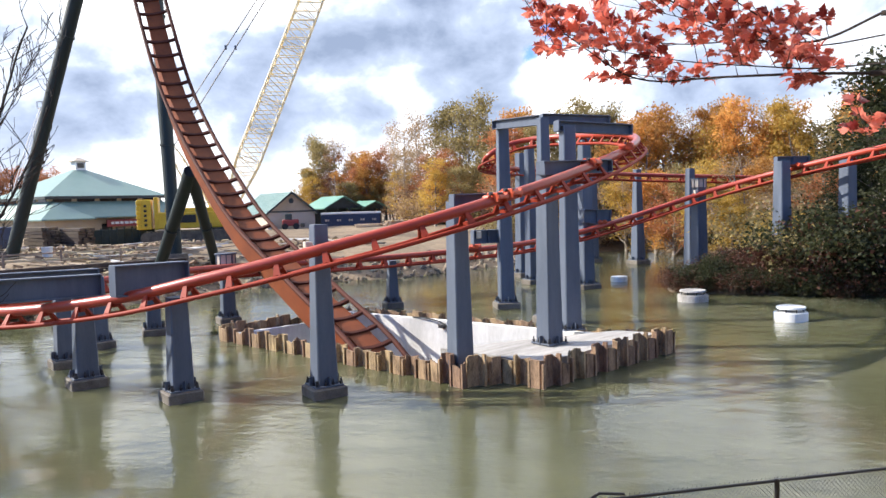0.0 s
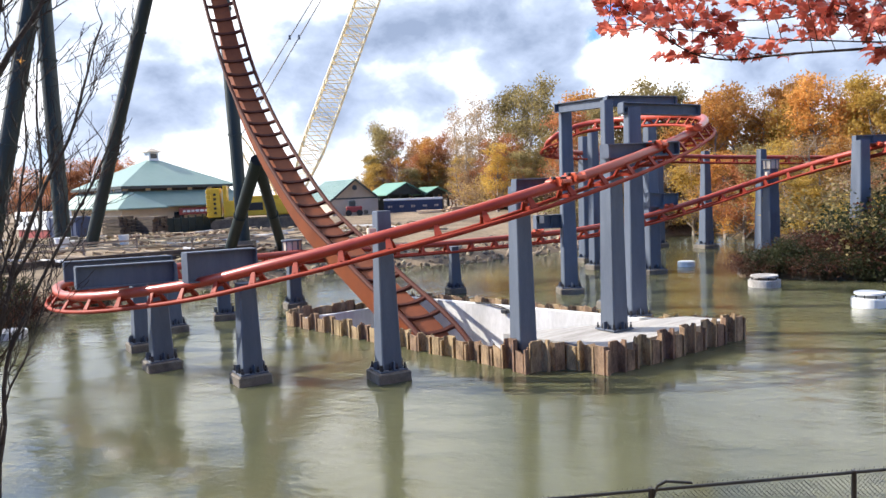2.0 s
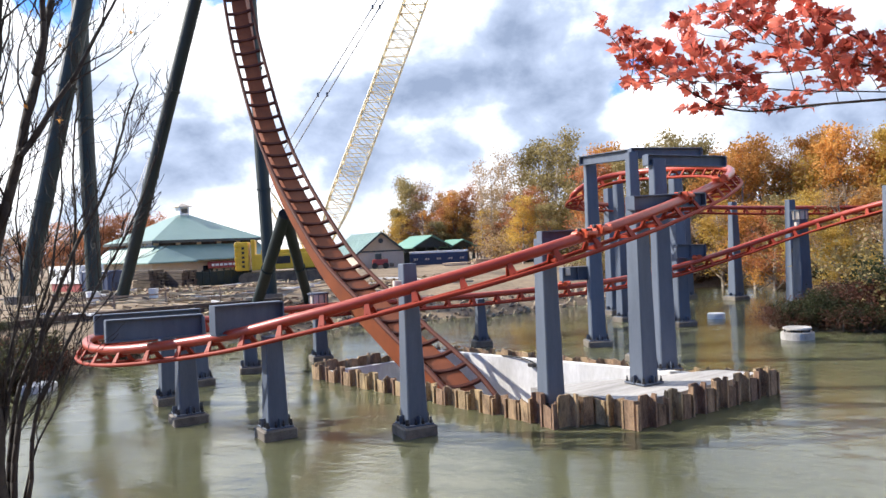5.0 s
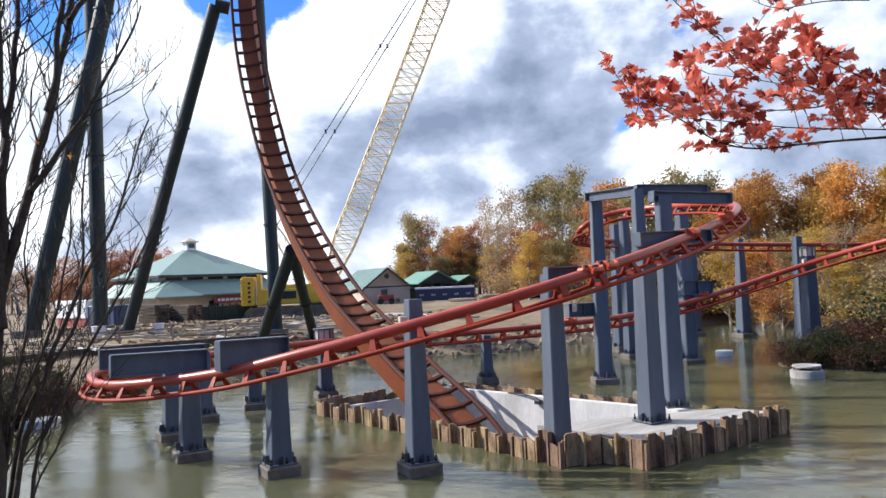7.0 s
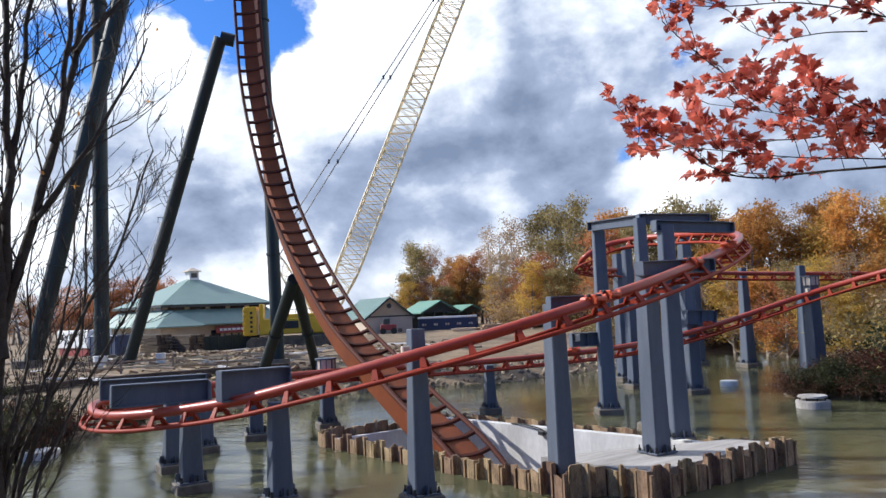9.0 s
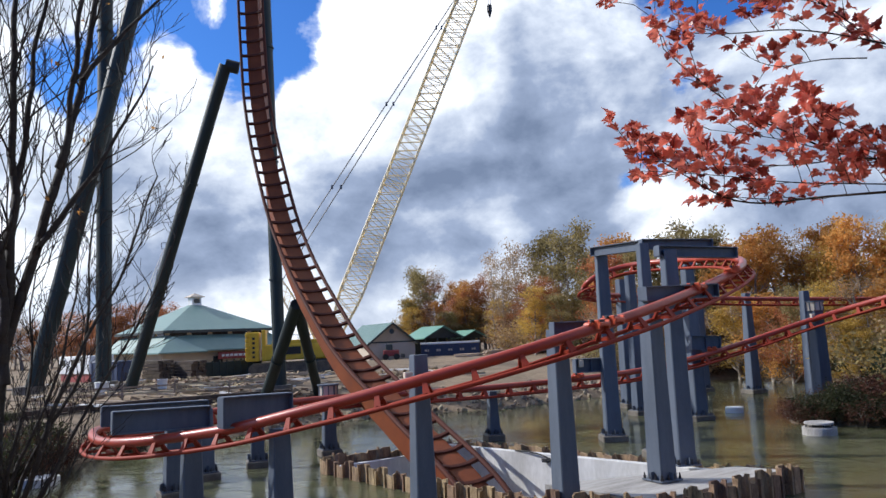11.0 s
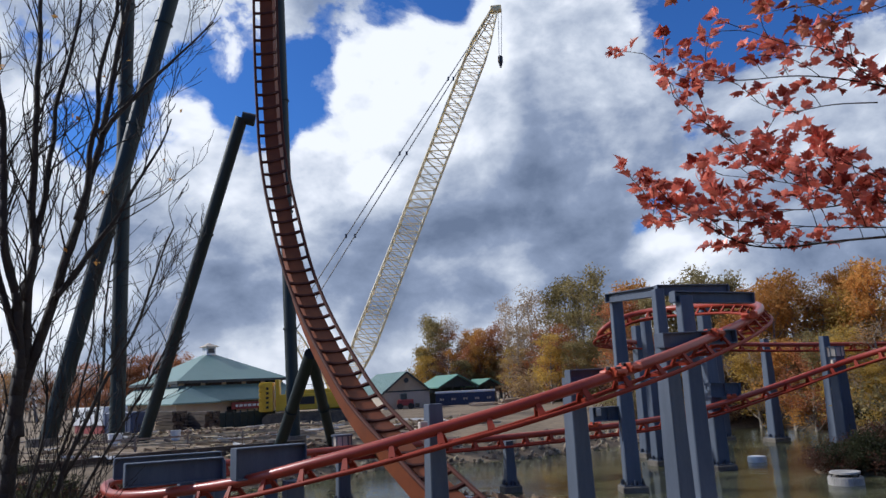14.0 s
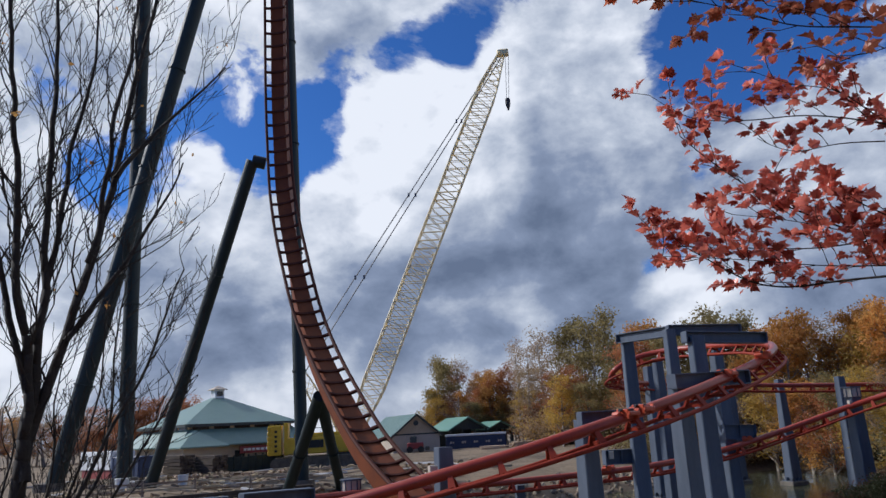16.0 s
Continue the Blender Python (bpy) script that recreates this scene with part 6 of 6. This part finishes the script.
# outline of half a maple leaf: lobes from the stalk to the tip, in leaf lengths
HALF_LEAF = [(0.0, 0.0), (0.20, -0.05), (0.32, 0.0), (0.27, 0.12), (0.52, 0.20), (0.42, 0.32), (0.58, 0.50), (0.42, 0.53), (0.29, 0.54), (0.34, 0.74), (0.20, 0.78), (0.12, 0.90), (0.0, 1.06)]


def maple_leaf_mesh(curl, fold, droop, mat):
    bm = bmesh.new()
    def lift(x, y):
        return (x, y, fold * abs(x) - curl * (x * x + (y - 0.3) ** 2) - droop * y * y)
    mid = [bm.verts.new(lift(0, y)) for y in (0.0, 0.3, 0.55, 1.08)]
    for s in (-1, 1):
        edge = [bm.verts.new(lift(s * x, y)) for x, y in HALF_LEAF[1:-1]]
        ring = [mid[0], *edge, mid[3]]
        hubs = [mid[1] if i < 7 else mid[2] for i in range(len(ring) - 1)]
        for i in range(len(ring) - 1):
            if len({ring[i], ring[i + 1], hubs[i]}) == 3:
                bm.faces.new((ring[i], ring[i + 1], hubs[i]) if s > 0 else (ring[i + 1], ring[i], hubs[i]))
        bm.faces.new((mid[1], ring[7], mid[2]) if s > 0 else (ring[7], mid[1], mid[2]))
    rod(bm, (0, 0, 0), (0, -0.45, -0.05), 0.012, 0.010, sides=4)
    me = bpy.data.meshes.new("leaf")
    bm.to_mesh(me)
    bm.free()
    me.materials.append(mat)
    return me


def maple():
    rng = random.Random(41)
    ob = tagged(empty("maple_tree"), "maple tree with overhanging boughs of bright red leaves", "tree")
    red, orange = [[maple_leaf_mesh(c, f, d, mat) for c, f, d in ((0.35, 0.25, 0.3), (0.1, 0.6, 0.45), (0.6, -0.1, 0.2), (0.2, 0.8, 0.1))] for mat in (MAPLE, MAPLE_ORANGE)]
    boughs = [
        ([(2.09, 3.65, 6.57), (1.85, 3.73, 6.59), (1.56, 3.81, 6.60), (1.34, 3.84, 6.60), (1.14, 3.86, 6.59), (0.96, 3.87, 6.63), (0.81, 3.86, 6.73), (0.63, 3.85, 6.86)], 0.016, 0.72),
        ([(2.18, 3.71, 6.87), (1.91, 3.80, 6.76), (1.60, 3.88, 6.80), (1.35, 3.93, 6.94), (1.10, 3.95, 7.10), (0.88, 3.95, 7.30), (0.70, 3.94, 7.50)], 0.014, 0.72),
        ([(1.60, 3.88, 6.80), (1.32, 3.93, 6.79), (1.06, 3.96, 6.82), (0.78, 3.97, 6.85), (0.58, 3.96, 6.88)], 0.008, 0.75),
        ([(2.16, 3.60, 7.01), (1.96, 3.70, 7.20), (1.70, 3.81, 7.37), (1.38, 3.91, 7.50), (1.09, 3.99, 7.54), (0.81, 4.04, 7.61), (0.59, 4.06, 7.80)], 0.011, 0.68),
        ([(1.71, 3.84, 7.39), (1.51, 3.85, 7.60), (1.30, 3.85, 7.66), (1.04, 3.86, 7.81)], 0.007, 0.50),
        ([(1.61, 3.66, 7.23), (1.40, 3.68, 7.25), (1.19, 3.68, 7.23), (1.01, 3.66, 7.33)], 0.007, 0.55),
        ([(1.56, 3.68, 6.87), (1.37, 3.71, 7.00), (1.16, 3.72, 7.01)], 0.007, 0.60),
        ([(1.83, 2.87, 7.33), (1.57, 2.97, 7.45), (1.33, 3.04, 7.53), (1.09, 3.09, 7.60), (0.90, 3.11, 7.71), (0.58, 3.15, 7.87)], 0.010, 0.55),
        ([(1.86, 2.84, 7.55), (1.61, 2.96, 7.72), (1.24, 3.10, 7.81), (0.91, 3.17, 7.89)], 0.010, 0.45),
        ([(1.54, 2.92, 7.43), (1.30, 2.92, 7.35), (1.15, 2.88, 7.34)], 0.006, 0.60),
        ([(2.28, 3.29, 6.35), (2.09, 3.37, 6.26), (2.00, 3.39, 6.22), (1.92, 3.39, 6.24)], 0.009, 0.60),
        ([(2.11, 3.40, 6.26), (2.01, 3.40, 6.19), (1.92, 3.39, 6.20)], 0.006, 0.50),
        ([(2.04, 3.44, 6.71), (1.79, 3.55, 6.69), (1.52, 3.65, 6.75), (1.19, 3.74, 6.89), (0.87, 3.80, 6.98)], 0.008, 0.55),
        ([(1.99, 3.35, 6.57), (1.75, 3.47, 6.57), (1.48, 3.57, 6.61), (1.22, 3.65, 6.65), (0.96, 3.71, 6.71), (0.63, 3.76, 6.77), (0.46, 3.78, 6.79)], 0.008, 0.60),
    ]
    spots = []
    for which, (pts, r, leafy) in enumerate(boughs):
        line = smoothed(spline(pts, 0.05), 2)
        n = len(line)
        segs = [(a, b, r * 0.5 * (1 - 0.7 * i / n), r * 0.5 * (1 - 0.7 * (i + 1) / n)) for i, (a, b) in enumerate(zip(line, line[1:]))]
        for i in range(2, n):
            if rng.random() < leafy:
                d = (line[i] - line[i - 1]).normalized()
                side = Vector((rng.gauss(0, 0.5), rng.gauss(0, 0.7), abs(rng.gauss(0.45, 0.4)))).normalized()
                p, w = line[i], (d + side * 1.1).normalized()
                for _ in range(rng.choice((2, 3, 4, 5))):
                    w = (w + Vector((rng.gauss(0, 0.2), rng.gauss(0, 0.2), rng.gauss(0, 0.2)))).normalized()
                    q = p + w * rng.uniform(0.04, 0.085)
                    segs.append((p, q, 0.0022, 0.0016))
                    p = q
                    spots.append((p, w, 7 <= which <= 9))
                spots.append((p, (w + Vector((0.2, 0.1, 0.0))).normalized(), 7 <= which <= 9))
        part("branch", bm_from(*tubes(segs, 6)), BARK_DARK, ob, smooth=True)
    rng.shuffle(spots)
    rest = {False: ([], []), True: ([], [])}
    for k, (p, w, ripe) in enumerate(spots):
        for twin in range(rng.choice((2, 3, 3))):
            hang = (w * 0.5 + Vector((rng.gauss(0, 0.55), rng.gauss(0, 0.55), abs(rng.gauss(0.1, 0.3)) - 0.08))).normalized()
            face = Vector((rng.gauss(-0.1, 0.6), rng.gauss(-0.35, 0.6), rng.gauss(0.7, 0.6)))
            x = hang.cross(face).normalized()
            z = x.cross(hang)
            s = rng.uniform(0.034, 0.066)
            m = Matrix.Translation(p + hang * 0.03) @ Matrix((x, hang, z)).transposed().to_4x4() @ Matrix.Diagonal((s, s, s, 1))
            me = rng.choice(orange if ripe else red)
            if k < 100:
                share("leaf", me, ob, m)
            else:
                rest_v, rest_f = rest[ripe]
                b = len(rest_v)
                rest_v += [tuple(m @ v.co) for v in me.vertices]
                rest_f += [tuple(b + i for i in f.vertices) for f in me.polygons]
    for ripe, (rest_v, rest_f) in rest.items():
        o = new("foliage", raw_mesh("foliage", rest_v, rest_f, MAPLE_ORANGE if ripe else MAPLE))
        o.parent = ob
        tagged(o, kind="stuff")
    # unseen tree added beside and behind the viewer: carries boughs, crown blocks sky light
    foot = Vector((7.2, 0.6, 0))
    foot.z = ground_at(foot.x, foot.y) - 0.2
    segs, tips = [], []
    p, r = foot, 0.3
    for k in range(8):
        q = p + Vector((rng.gauss(0, 0.08), rng.gauss(0, 0.08), 1.25))
        segs.append((p, q, r, r * 0.9))
        p, r = q, r * 0.9
        if k > 1:
            for _ in range(3):
                a = rng.uniform(4.5, 6.7)
                limb(rng, p, Vector((math.cos(a), math.sin(a), 0.55)).normalized(), rng.uniform(2.4, 3.6), r * 0.4, 2, segs, tips, 0.7, 0.05, 3)
    for pts, _, _ in boughs[:11]:
        root = Vector(pts[0])
        if root.x > 2.05:
            joint = Vector((foot.x, foot.y, max(foot.z + 1.5, root.z - 0.6)))
            segs.append((joint, root.lerp(joint, 0.5) + Vector((0, 0, 0.15)), 0.06, 0.035))
            segs.append((root.lerp(joint, 0.5) + Vector((0, 0, 0.15)), root, 0.035, 0.014))
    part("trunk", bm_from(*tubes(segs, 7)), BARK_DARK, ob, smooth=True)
    v, f = leaf_cloud(rng, tips, 9000, 0.09, (0.35, 0.35, 0.3))
    o = new("crown", raw_mesh("crown", v, f, MAPLE))
    o.parent = ob
    tagged(o, kind="stuff")


maple()
